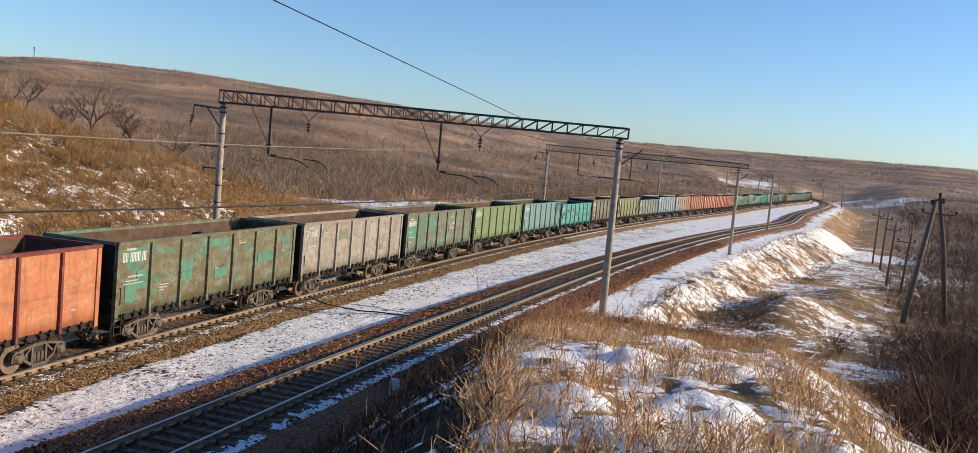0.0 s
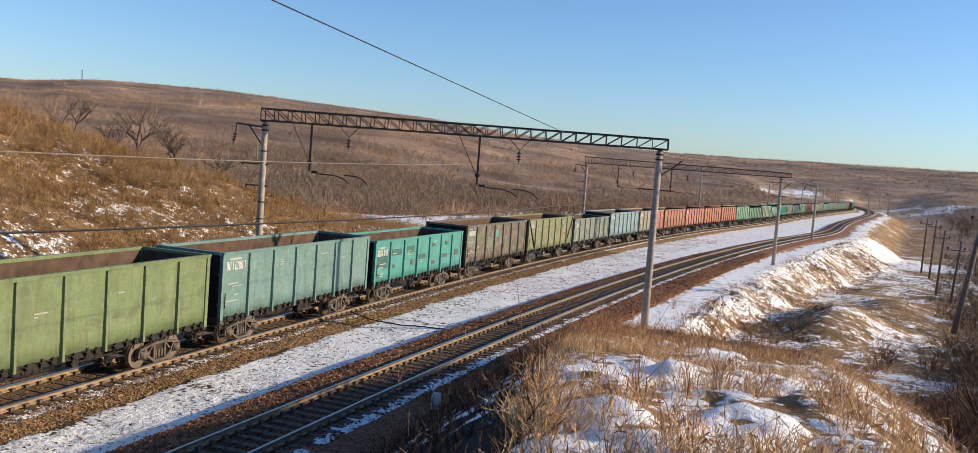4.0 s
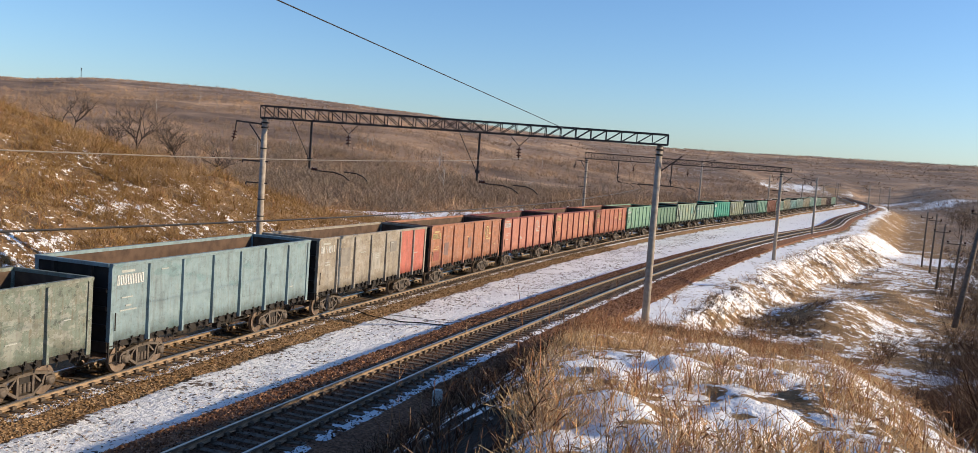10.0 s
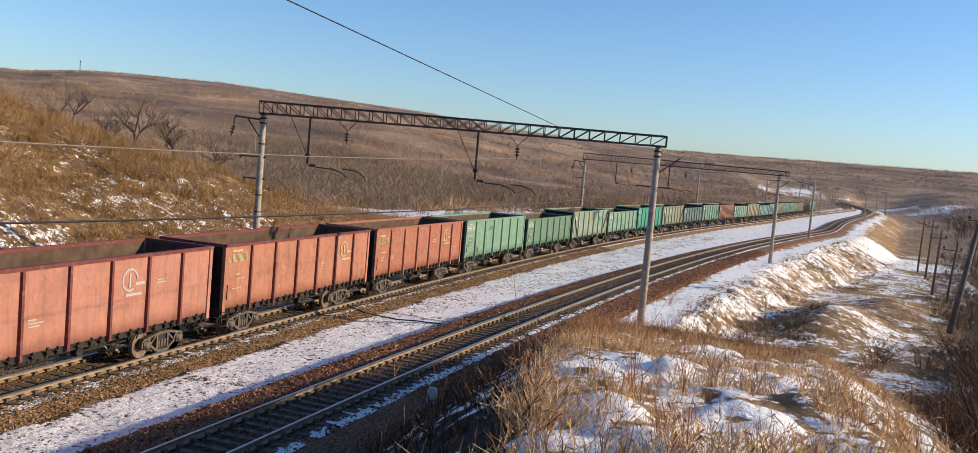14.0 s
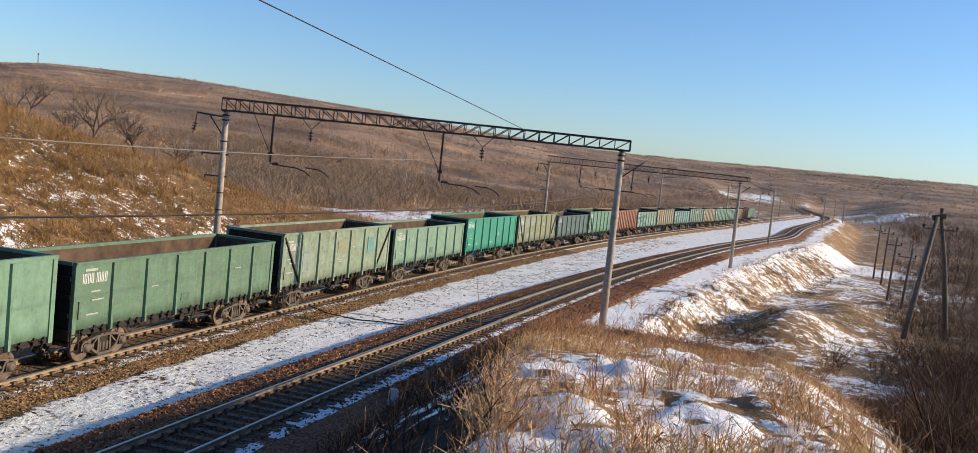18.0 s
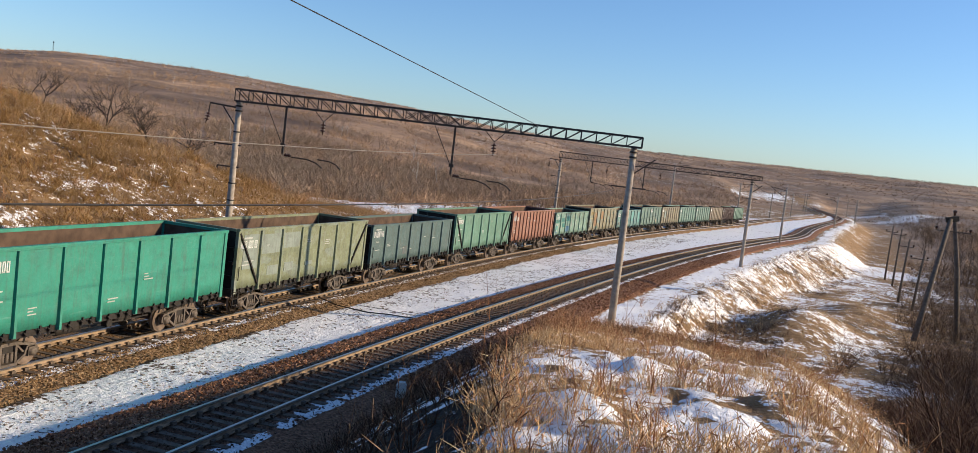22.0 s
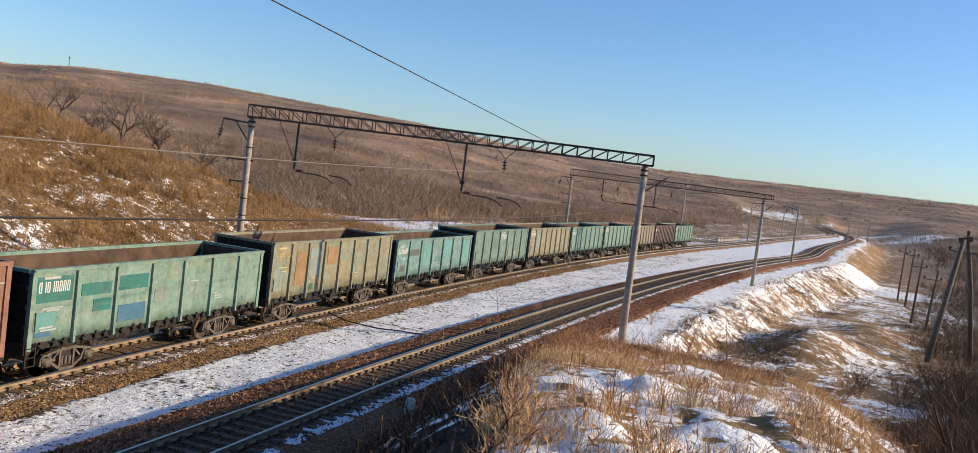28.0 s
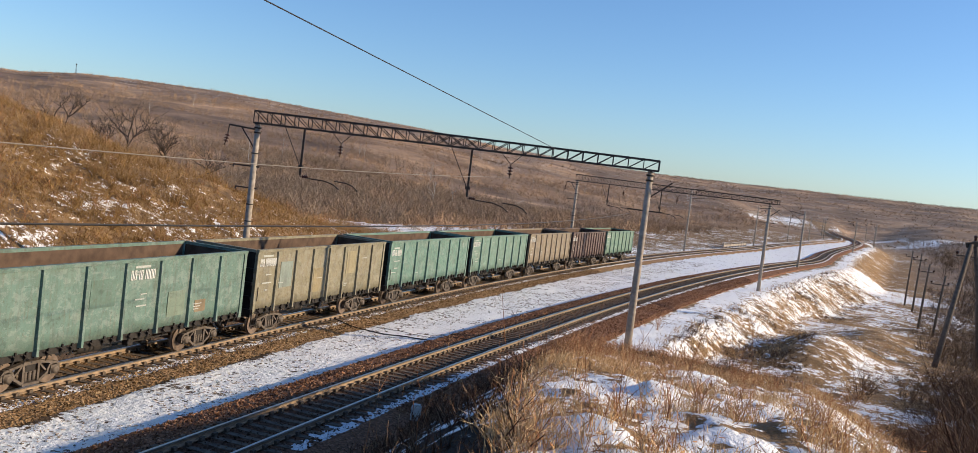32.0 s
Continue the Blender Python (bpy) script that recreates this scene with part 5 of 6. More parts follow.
def wire_mesh(name, pts, r, mat):
    bm = bmesh.new()
    tube(bm, pts, r, 5)
    return mesh_of(bm, name, mat)


def sag(a, b, drop, n=14):
    a, b = Vector(a), Vector(b)
    return [a.lerp(b, i / n) - Vector((0, 0, 4 * drop * (i / n) * (1 - i / n))) for i in range(n + 1)]


def gantry(left, right, zl, zr, z_beam, depth, depth_end, over, group, offs):
    """A portal over both tracks: two concrete posts, a lattice beam, hangers with registration arms, insulators."""
    g = thing("overhead_line_gantry", "concrete-post railway gantry with a dark steel lattice beam", "gantry", group, at=(right[0], right[1], zr))
    off = Vector((right[0], right[1], zr))
    a, b = Vector((left[0], left[1], 0)), Vector((right[0], right[1], 0))
    d = (b - a).normalized()
    n = Vector((-d.y, d.x, 0))
    for p, z in ((a, zl), (b, zr)):
        part("post", post_mesh(z_beam - z - 0.05), None, g, m=Matrix.Translation(p + Vector((0, 0, z)) - off))
        bm = bmesh.new()
        for k in (0.15, 0.4):
            lathe(bm, [(0.17, -0.04), (0.2, -0.04), (0.2, 0.04), (0.17, 0.04)], "z", 12, 0, (0, 0, z_beam - 0.1 - k))
        bar(bm, -n * 0.35 + Vector((0, 0, z_beam - 0.04)), n * 0.35 + Vector((0, 0, z_beam - 0.04)), 0.12, 0.1)
        part("post_cap", bm, M["steel_dark"], g, m=Matrix.Translation(p - off))
    part("lattice_beam", truss_mesh(a - d * over[0], b + d * over[1], depth, depth_end, depth * 0.9, 28, z_beam), None, g, "dark brown steel lattice girder", Matrix.Translation(-off))
    for o in offs:
        # hanger with its clamp, cantilevered arms and a hanging insulator string
        h = a + d * o
        bm = bmesh.new()
        bar(bm, h + Vector((0, 0, z_beam)), h + Vector((0, 0, z_beam - 2.45)), 0.10)
        bar(bm, h + Vector((0, 0, z_beam - 2.0)) - d * 0.12, h + Vector((0, 0, z_beam - 2.0)) + d * 0.12, 0.16)
        bar(bm, h - d * 1.1 + Vector((0, 0, z_beam)), h - d * 0.05 + Vector((0, 0, z_beam - 2.0)), 0.03)
        hang = part("hanger", bm, M["steel_dark"], g, "dark steel hanger post", Matrix.Translation(-off))
        bm = bmesh.new()
        z0 = z_beam - 2.52
        for e, dz, ln in ((0.3, -0.05, 1.7), (1.7, -0.02, 1.3)):
            p0 = h + d * (0.15 + e) + n * 0.15
            tube(bm, [p0 + Vector((0, 0, z0 + dz)), p0 + d * ln * 0.5 + Vector((0, 0, z0 + dz - 0.02)), p0 + d * ln * 0.8 + Vector((0, 0, z0 + dz - 0.15)), p0 + d * ln + Vector((0, 0, z0 + dz - 0.38))], 0.035, 6)
        bar(bm, h + Vector((0, 0, z0 + 0.02)), h + d * 0.5 + Vector((0, 0, z0 - 0.04)), 0.03)
        part("registration_arm", bm, M["steel_dark"], hang)
        bm = bmesh.new()
        lathe(bm, [(0.03, 0), (0.1, 0.04), (0.03, 0.1), (0.1, 0.14), (0.03, 0.2), (0.1, 0.24), (0.03, 0.34)], "x", 10)
        part("arm_insulator", bm, M["porcelain"], hang, m=Matrix.Translation(h + d * 0.12 + Vector((0, 0, z0 + 0.02))) @ Matrix.Rotation(math.atan2(d.y, d.x), 4, "Z"))
        s = h + d * 2.05
        bm = bmesh.new()
        for e in (-0.55, 0.55):
            bar(bm, s + d * e + Vector((0, 0, z_beam)), s + Vector((0, 0, z_beam - 0.55)), 0.03)
            box(bm, e - 0.12, e + 0.12, -0.2, 0.2, -0.06, 0.02, 0, Matrix.Translation(s + Vector((0, 0, z_beam))) @ Matrix.Rotation(math.atan2(d.y, d.x), 4, "Z"))
        y = part("insulator_yoke", bm, M["steel_dark"], g, m=Matrix.Translation(-off))
        part("insulator", INS, None, y, m=Matrix.Translation(s + Vector((0, 0, z_beam - 0.7))))
    # feeder bracket and old cross-arms on the outer post
    bm = bmesh.new()
    top = a + Vector((0, 0, z_beam - 0.35))
    bar(bm, top, top - d * 1.6 + Vector((0, 0, 0.1)), 0.09)
    bar(bm, top + Vector((0, 0, -1.1)), top - d * 0.9 + Vector((0, 0, 0.05)), 0.06)
    bar(bm, top - d * 1.6 + Vector((0, 0, 0.1)), top - d * 1.65 + Vector((0, 0, -0.35)), 0.05)
    br = part("feeder_bracket", bm, M["steel_dark"], g, m=Matrix.Translation(-off))
    part("insulator", INS, None, br, m=Matrix.Translation(top - d * 1.65 + Vector((0, 0, -0.45))) @ pose(0, 0, 0, 0, 12, 0))
    for k, ln in ((1.95, 1.15), (3.1, 0.9)):
        bm = bmesh.new()
        c = a + Vector((0, 0, z_beam - 0.35 - k))
        bar(bm, c - d * ln, c + d * 0.3, 0.07)
        bar(bm, c - d * ln, c - d * ln - Vector((0, 0, 0.14)), 0.06)
        part("cross_arm", bm, M["steel_dark"], g, m=Matrix.Translation(-off))
    for k in (1.6, 4.3, 5.2):
        bm = bmesh.new()
        lathe(bm, [(0.17, -0.03), (0.2, -0.03), (0.2, 0.03), (0.17, 0.03)], "z", 12, 0, a + Vector((0, 0, z_beam - k)))
        part("band", bm, M["steel_dark"], g, m=Matrix.Translation(-off))
    bm = bmesh.new()
    c = b + Vector((0, 0, z_beam - 2.0))
    bar(bm, c - d * 0.9, c + d * 0.8, 0.06)
    bar(bm, b + Vector((0, 0, z_beam - 1.4)), b + d * 1.1 + Vector((0, 0, z_beam - 0.5)), 0.06)
    part("cross_arm", bm, M["steel_dark"], g, m=Matrix.Translation(-off))
    return g


def gz(x, y):
    return float(lay([x], [y])[0][0])


gantry((-13.6, 47.3), (6.75, 44.4), gz(-13.6, 47.3), -0.02, 9.41, 0.62, 0.49, (0.15, 0.36), "overhead line supports", (2.6, 11.57))
gantry((8.1, 110.4), (27.5, 95.7), gz(8.1, 110.4), -0.6, 8.75, 0.74, 0.46, (0.1, 0.85), "overhead line supports", (4.5, 11.5))


def mast(x, y, top, arm, label="weathered concrete overhead line mast with a bracket"):
    z = gz(x, y)
    m = thing("catenary_mast", label, "mast", "overhead line supports", at=(x, y, z))
    part("post", post_mesh(top - z), None, m)
    d = Vector(arm)
    bm = bmesh.new()
    bar(bm, Vector((0, 0, top - z - 0.6)), d * 2.6 + Vector((0, 0, top - z - 0.2)), 0.07)
    bar(bm, Vector((0, 0, top - z - 1.9)), d * 2.5 + Vector((0, 0, top - z - 0.25)), 0.06)
    bar(bm, Vector((0, 0, top - z - 2.3)), d * 2.9 + Vector((0, 0, top - z - 2.0)), 0.05)
    part("bracket", bm, M["steel_dark"], m)
    for e in (0.9, 1.9):
        part("insulator", INS, None, m, m=Matrix.Translation(d * e + Vector((0, 0, top - z - 0.85))))
    bm = bmesh.new()
    bar(bm, -d * 1.0 + Vector((0, 0, top - z - 1.2)), d * 0.2 + Vector((0, 0, top - z - 1.2)), 0.06)
    part("cross_arm", bm, M["steel_dark"], m)
    return m


for x, y, top, arm in [(34.5, 172.6, 10.6, (0.9, -0.4, 0)), (65.3, 237.4, 8.4, (0.9, -0.4, 0)), (48, 147, 8.5, (-0.9, 0.4, 0)), (103, 268, 7.6, (-0.9, 0.4, 0)),
                       (99, 318, 7.4, (0.9, -0.4, 0)), (124, 371, 7.2, (0.9, -0.4, 0)), (153, 437, 7.1, (0.9, -0.3, 0)), (150, 369, 7.2, (-0.9, 0.4, 0)), (172, 424, 7.2, (-0.9, 0.4, 0)), (190, 480, 7.2, (-1, 0.2, 0)), (171, 492, 7.2, (1, -0.2, 0))]:
    mast(x, y, top, arm)

lone("overhead_cable", wire_mesh("overhead_cable", sag((2.05, 45.1, 9.88), (-11.5, -5.2, 12.2), 0.0, 4), 0.016, M["wire"]), "dark steel cable rising from the gantry beam", "cable")
lone("messenger_wire", wire_mesh("messenger_wire", sag((0.05, 45.4, 8.25), (-13.5, -4.9, 8.15), 0.40, 24), 0.012, M["wire_light"]), "taut copper messenger wire above the inner track", "wire")
lone("feeder_wire", wire_mesh("feeder_wire", sag((6.0, 44.5, 7.2), (-7.5, -5.7, 7.9), 0.42, 24), 0.011, M["wire"]), "slack dark feeder wire between posts", "wire")


for a, b in (((47.0, 147.4, 7.9), (102.0, 268.4, 7.0)), ((27.5, 95.7, 8.6), (47.2, 147.3, 7.9)), ((102.0, 268.4, 7.0), (149.0, 369.4, 6.6))):
    lone("catenary_wire", wire_mesh("catenary_wire", sag(a, b, 0.9, 12), 0.03, M["wire"]), "dark overhead conductor strung between the masts", "wire", "overhead conductors")


# ---- telegraph poles ----
def crossarm_part(parent, z, d, half, name="cross_arm", shift=Vector((0, 0, 0))):
    bm = bmesh.new()
    bar(bm, shift - d * half + Vector((0, 0, z)), shift + d * half + Vector((0, 0, z)), 0.09)
    c = part(name, bm, M["wood"], parent)
    for e in (-half + 0.08, half - 0.08):
        bm = bmesh.new()
        lathe(bm, [(0.03, -0.02), (0.03, 0.08), (0.11, 0.10), (0.12, 0.2), (0.07, 0.28)], "z", 10, 0, shift + d * e + Vector((0, 0, z + 0.04)))
        part("insulator", bm, M["porcelain"], c)


def telegraph_pole(x, y, height, lean=(0, 0), z=None):
    z = gz(x, y) if z is None else z
    p = thing("telegraph_pole", "grey timber telegraph pole with a short cross-arm", "pole", "telegraph poles", at=(x, y, z))
    bm = bmesh.new()
    tube(bm, [(0, 0, -0.8), (lean[0] / 2, lean[1] / 2, height / 2), (lean[0], lean[1], height)], [0.15, 0.13, 0.1], 10)
    part("shaft", bm, M["wood"], p)
    crossarm_part(p, height - 1.0, Vector((0.93, -0.36, 0)), 0.9)
    return p


A_TOP = 10.1
A = thing("braced_utility_pole", "dark timber A-frame utility pole with a leaning brace", "pole", "telegraph poles", at=(37.6, 69.6, -2.35))
bm = bmesh.new()
tube(bm, [(0.1, 0, -0.6), (-0.9, 0, 6), (-1.75, 0, A_TOP)], [0.21, 0.18, 0.15], 12)
part("shaft", bm, M["wood"], A)
bm = bmesh.new()
tube(bm, [(-5.0, -3.0, -0.6), (-2.1, -0.2, A_TOP - 0.3)], [0.22, 0.165], 12)
part("brace", bm, M["wood"], A)
bm = bmesh.new()
lathe(bm, [(0.05, 0), (0.1, 0.05), (0.1, 0.2), (0.14, 0.24), (0.14, 0.36), (0.05, 0.42)], "z", 10, 0, (-1.75, 0, A_TOP))
part("top_insulator", bm, M["porcelain"], A)
bm = bmesh.new()
bar(bm, (-2.4, -0.15, A_TOP - 0.4), (-1.45, -0.05, A_TOP - 0.2), 0.24, 0.4)
part("clamp", bm, M["iron"], A)
crossarm_part(A, A_TOP - 1.25, Vector((0.99, -0.1, 0)), 1.35, shift=Vector((-1.7, -0.1, 0)))
for x, y, h, ln in [(46.8, 96.7, 6.75, (0.5, 0)), (51.4, 110, 7.9, (0.3, 0)), (61.4, 134, 8.7, (0.2, 0)), (66, 147, 9.0, (0.1, 0))]:
    telegraph_pole(x, y, h, ln)


# ---- small fixtures by the line ----
def marker_post(x, y, h):
    z = gz(x, y)
    m = thing("marker_post", "short concrete marker post with a white top", "marker post", at=(x, y, z))
    bm = bmesh.new()
    box(bm, -0.13, 0.13, -0.11, 0.11, -0.3, h - 0.42)
    part("base", bm, M["iron"], m, "dark-painted post base")
    bm = bmesh.new()
    box(bm, -0.13, 0.13, -0.11, 0.11, h - 0.42, h - 0.06)
    box(bm, -0.10, 0.10, -0.08, 0.08, h - 0.06, h)
    part("top", bm, M["white_paint"], m, "white-painted post top")
    return m


marker_post(-1.75, 23.6, 0.95)


def headwall(line, s, off, w):
    """Concrete end of a culvert under the bank."""
    c = line.at(s, off)
    p, q = line.at(s - 1), line.at(s + 1)
    m = thing("culvert_headwall", "weathered concrete culvert headwall in the bank", "headwall", "culverts", at=(c[0], c[1], c[2]))
    m.rotation_euler.z = math.atan2(q[1] - p[1], q[0] - p[0])
    bm = bmesh.new()
    box(bm, -w, w, -0.25, 0.25, -2.6, -0.75)
    part("wall", bm, M["concrete"], m)
    bm = bmesh.new()
    box(bm, -w - 0.15, w + 0.15, -0.35, 0.35, -0.75, -0.5)
    part("coping", bm, M["concrete"], m)


headwall(near_line, 160, 3.3, 1.9)
headwall(far_line, 166, 3.6, 1.6)


def parapet(line, s0, s1, off):
    """Low railing of a small bridge: posts, two rails and slabs."""
    a = line.at(s0, off)
    w = thing("bridge_railing", "low pinkish concrete railing beside the outer track", "railing", at=tuple(a))
    S = np.linspace(s0, s1, 9)
    P = [Vector(line.at(s, off)) - Vector(a) for s in S]
    for p in P:
        bm = bmesh.new()
        box(bm, p.x - 0.12, p.x + 0.12, p.y - 0.12, p.y + 0.12, p.z - 1.2, p.z + 0.55)
        part("post", bm, M["concrete"], w)
    for p, q in zip(P, P[1:]):
        for z, hh in ((0.42, 0.14), (-0.15, 0.5)):
            bm = bmesh.new()
            bar(bm, p + Vector((0, 0, z)), q + Vector((0, 0, z)), 0.1, hh)
            part("rail" if hh < 0.2 else "slab", bm, M["concrete"], w)
    return w


parapet(far_line, 190, 222, -4.3)
t = thing("radio_mast", "thin lattice radio mast on the ridge", "mast", at=(-398, 800, gz(-398, 800)))
bm = bmesh.new()
for a in (0, 2.1, 4.2):
    bar(bm, (0.6 * math.cos(a), 0.6 * math.sin(a), -1), (0.25 * math.cos(a), 0.25 * math.sin(a), 8.5), 0.12)
part("legs", bm, M["steel_dark"], t)
bm = bmesh.new()
box(bm, -0.4, 0.4, -0.4, 0.4, 7.2, 8.5)
part("antenna_panel", bm, M["steel_dark"], t)


# ---- plants ----
rng = np.random.RandomState(11)


def unit(v):
    return v / np.maximum(np.linalg.norm(v, axis=-1, keepdims=True), 1e-6)


def ribbons(p0, p1, w0, w1):
    """Thin tapering blades from p0 to p1, turned at random: four corners each."""
    side = unit(np.cross(p1 - p0, rng.normal(size=p0.shape)))
    w0, w1 = np.broadcast_to(w0, len(p0))[:, None], np.broadcast_to(w1, len(p0))[:, None]
    return np.stack([p0 - side * w0, p0 + side * w0, p1 + side * w1, p1 - side * w1], 1)


def rooted(x, y, sink=0.05):
    z = lay(x, y)[0]
    return np.stack([x, y, z - sink], 1)


def tufts(base, blades, h, w, spread=0.5, lean=0.4):
    """Clumps of bent grass blades on the given roots."""
    n = len(base)
    b = np.repeat(base, blades, 0)
    k = len(b)
    hh = np.repeat(h * np.ones(n), blades) * rng.uniform(0.5, 1.15, k)
    b = b + np.stack([rng.normal(0, 0.09, k), rng.normal(0, 0.09, k), np.zeros(k)], 1) * (spread * 2)
    d = np.stack([rng.normal(0, lean, k), rng.normal(0, lean, k), np.ones(k)], 1)
    mid = b + unit(d) * (hh * 0.6)[:, None]
    d2 = d + np.stack([rng.normal(0, lean * 1.6, k), rng.normal(0, lean * 1.6, k), rng.uniform(-0.5, 0.1, k)], 1)
    tip = mid + unit(d2) * (hh * 0.45)[:, None]
    return np.concatenate([ribbons(b, mid, w, w * 0.8), ribbons(mid, tip, w * 0.8, w * 0.15)])


def bushes(base, stems, h, w, lean=0.45, twigs=3):
    """Leafless shrubs: stems in two lengths, each with side twigs."""
    n = len(base)
    hh = np.repeat(h * np.ones(n), stems)
    b = np.repeat(base, stems, 0)
    k = len(b)
    hh = hh * rng.uniform(0.55, 1.1, k)
    b = b + np.stack([rng.normal(0, 0.12, k), rng.normal(0, 0.12, k), np.zeros(k)], 1) * hh[:, None] * 0.6
    d = np.stack([rng.normal(0, lean, k), rng.normal(0, lean, k), np.ones(k)], 1)
    mid = b + unit(d) * (hh * 0.5)[:, None]
    d2 = d + np.stack([rng.normal(0, 0.35, k), rng.normal(0, 0.35, k), np.zeros(k)], 1)
    tip = mid + unit(d2) * (hh * 0.5)[:, None]
    ww = w * hh / np.mean(hh)
    out = [ribbons(b, mid, ww, ww * 0.7), ribbons(mid, tip, ww * 0.7, ww * 0.2)]
    for _ in range(twigs):
        t = rng.uniform(0, 1, k)[:, None]
        p = mid + (tip - mid) * t if _ % 2 else b + (mid - b) * (0.4 + 0.6 * t)
        e = unit(d2 + np.stack([rng.normal(0, 0.9, k), rng.normal(0, 0.9, k), rng.uniform(-0.2, 0.4, k)], 1))
        out.append(ribbons(p, p + e * (hh * rng.uniform(0.2, 0.42, k))[:, None], ww * 0.45, ww * 0.1))
    return np.concatenate(out)


def crowns(base, h, w, limbs=7, twigs=2):
    """Bare trees: a trunk, rising limbs and twigs."""
    n = len(base)
    h = h * np.ones(n)
    lean = np.stack([rng.normal(0, 0.06, n), rng.normal(0, 0.06, n), np.ones(n)], 1)
    top = base + lean * (h * 0.8)[:, None]
    out = [ribbons(base, top, w * h, w * h * 0.3)]
    for i in range(limbs):
        t = rng.uniform(0.25, 0.95, n)[:, None]
        p = base + (top - base) * t
        e = unit(np.stack([rng.normal(0, 0.7, n), rng.normal(0, 0.7, n), rng.uniform(0.5, 1.1, n)], 1))
        q = p + e * (h * rng.uniform(0.22, 0.42, n) * (1.2 - t[:, 0] * 0.6))[:, None]
        out.append(ribbons(p, q, w * h * 0.45, w * h * 0.16))
        for j in range(twigs):
            f = rng.uniform(0.35, 1.0, n)[:, None]
            p2 = p + (q - p) * f
            e2 = unit(e + np.stack([rng.normal(0, 0.6, n), rng.normal(0, 0.6, n), rng.uniform(0, 0.5, n)], 1))
            out.append(ribbons(p2, p2 + e2 * (h * rng.uniform(0.12, 0.26, n))[:, None], w * h * 0.22, w * h * 0.08))
    return np.concatenate(out)


def fan(n, b0, b1, r0, r1, power=1.0):
    b = np.radians(rng.uniform(b0, b1, n))
    r = r0 + (r1 - r0) * rng.uniform(0, 1, n) ** power
    return r * np.sin(b), r * np.cos(b)


def clear_of_rails(x, y, gap):
    xy = np.stack([x, y], 1)
    uf, un = far_line.near(xy)[1], near_line.near(xy)[1]
    return (uf < -gap) | (un > gap)


def stuff(name, quads, mat, label, category):
    return lone(name, quads_mesh(name, quads, 4, mat), label, category, kind="stuff")


# mound beside the camera
x, y = rng.uniform(-11, 20, 60000), rng.uniform(5.5, 50, 60000)
sn, un = near_line.near(np.stack([x, y], 1))
z, snow, grass, wood, bare = lay(x, y)
onm = (un > 3.4) & (bare < rng.uniform(0.1, 0.75, len(x))) & (sn < 24) & (un < 20) & (z > -1.6) & (rng.uniform(0, 1, len(x)) > 0.96 * step(12.5, 16.0, un + 1.0 * fbm(x, y, 4, 97)))
cover = 0.9 * fbm(x, y, 4, 21) + 0.4 * fbm(x, y, 1.2, 22) - 1.3 * (snow - 0.46) + 0.32 + 0.14 * step(11, 19, np.hypot(x, y)) + 0.08 * step(16, 23, np.hypot(x, y))
keep = onm & (rng.uniform(-0.2, 1.3, len(x)) < cover) & (rng.uniform(0, 1, len(x)) < np.clip(15.0 / np.hypot(x, y) + 0.15, 0, 1))
gx, gy = x[keep], y[keep]
roots = rooted(gx, gy)
tall = np.clip(0.42 + 0.24 * lumps(gx, gy, 6, 23), 0.14, 0.7) * (1 - 0.4 * step(13, 22, np.hypot(gx, gy)))
stuff("dry_grass", tufts(roots, 14, tall, 0.005, 0.7, 0.42), M["straw"], "straw-coloured dry grass on the snowy mound", "grass")
pick = (fbm(gx, gy, 4, 24) > -0.1) & (rng.uniform(0, 1, len(gx)) < 0.26)
stuff("dead_weeds", bushes(roots[pick], 4, np.clip(0.58 + 0.3 * fbm(gx[pick], gy[pick], 4, 25), 0.25, 1.0), 0.006, 0.2, 7), M["reed"], "tall russet dead weeds on the mound", "weeds")
leafy = np.repeat(roots[pick], 9, 0) + np.stack([rng.normal(0, 0.13, pick.sum() * 9), rng.normal(0, 0.13, pick.sum() * 9), rng.uniform(0.08, 0.55, pick.sum() * 9)], 1)
curl = unit(rng.normal(size=leafy.shape) + np.array([0, 0, -0.5])) * rng.uniform(0.04, 0.11, len(leafy))[:, None]
stuff("withered_leaves", ribbons(leafy, leafy + curl, 0.007, 0.003), M["reed"], "curled withered leaves clinging to the dead weeds", "leaves")
keep = (un > 3.6) & (sn < 20) & (bare > 0.25) & (rng.uniform(0, 1, len(x)) < 0.16)
stuff("ditch_shrubs", bushes(rooted(x[keep], y[keep]), 8, rng.uniform(0.2, 0.6, keep.sum()), 0.006, 0.45, 5), M["thicket"], "dark leafless shrubs on the cut bank", "shrubs")
keep = (un > 5.0) & (un < 13) & (sn < 12) & (np.hypot(x, y) > 9) & (rng.uniform(0, 1, len(x)) < 0.0035)
stuff("tall_stalks", bushes(rooted(x[keep], y[keep]), 2, 1.9, 0.007, 0.14, 3), M["reed"], "long thin dry stalks above the grass", "weeds")

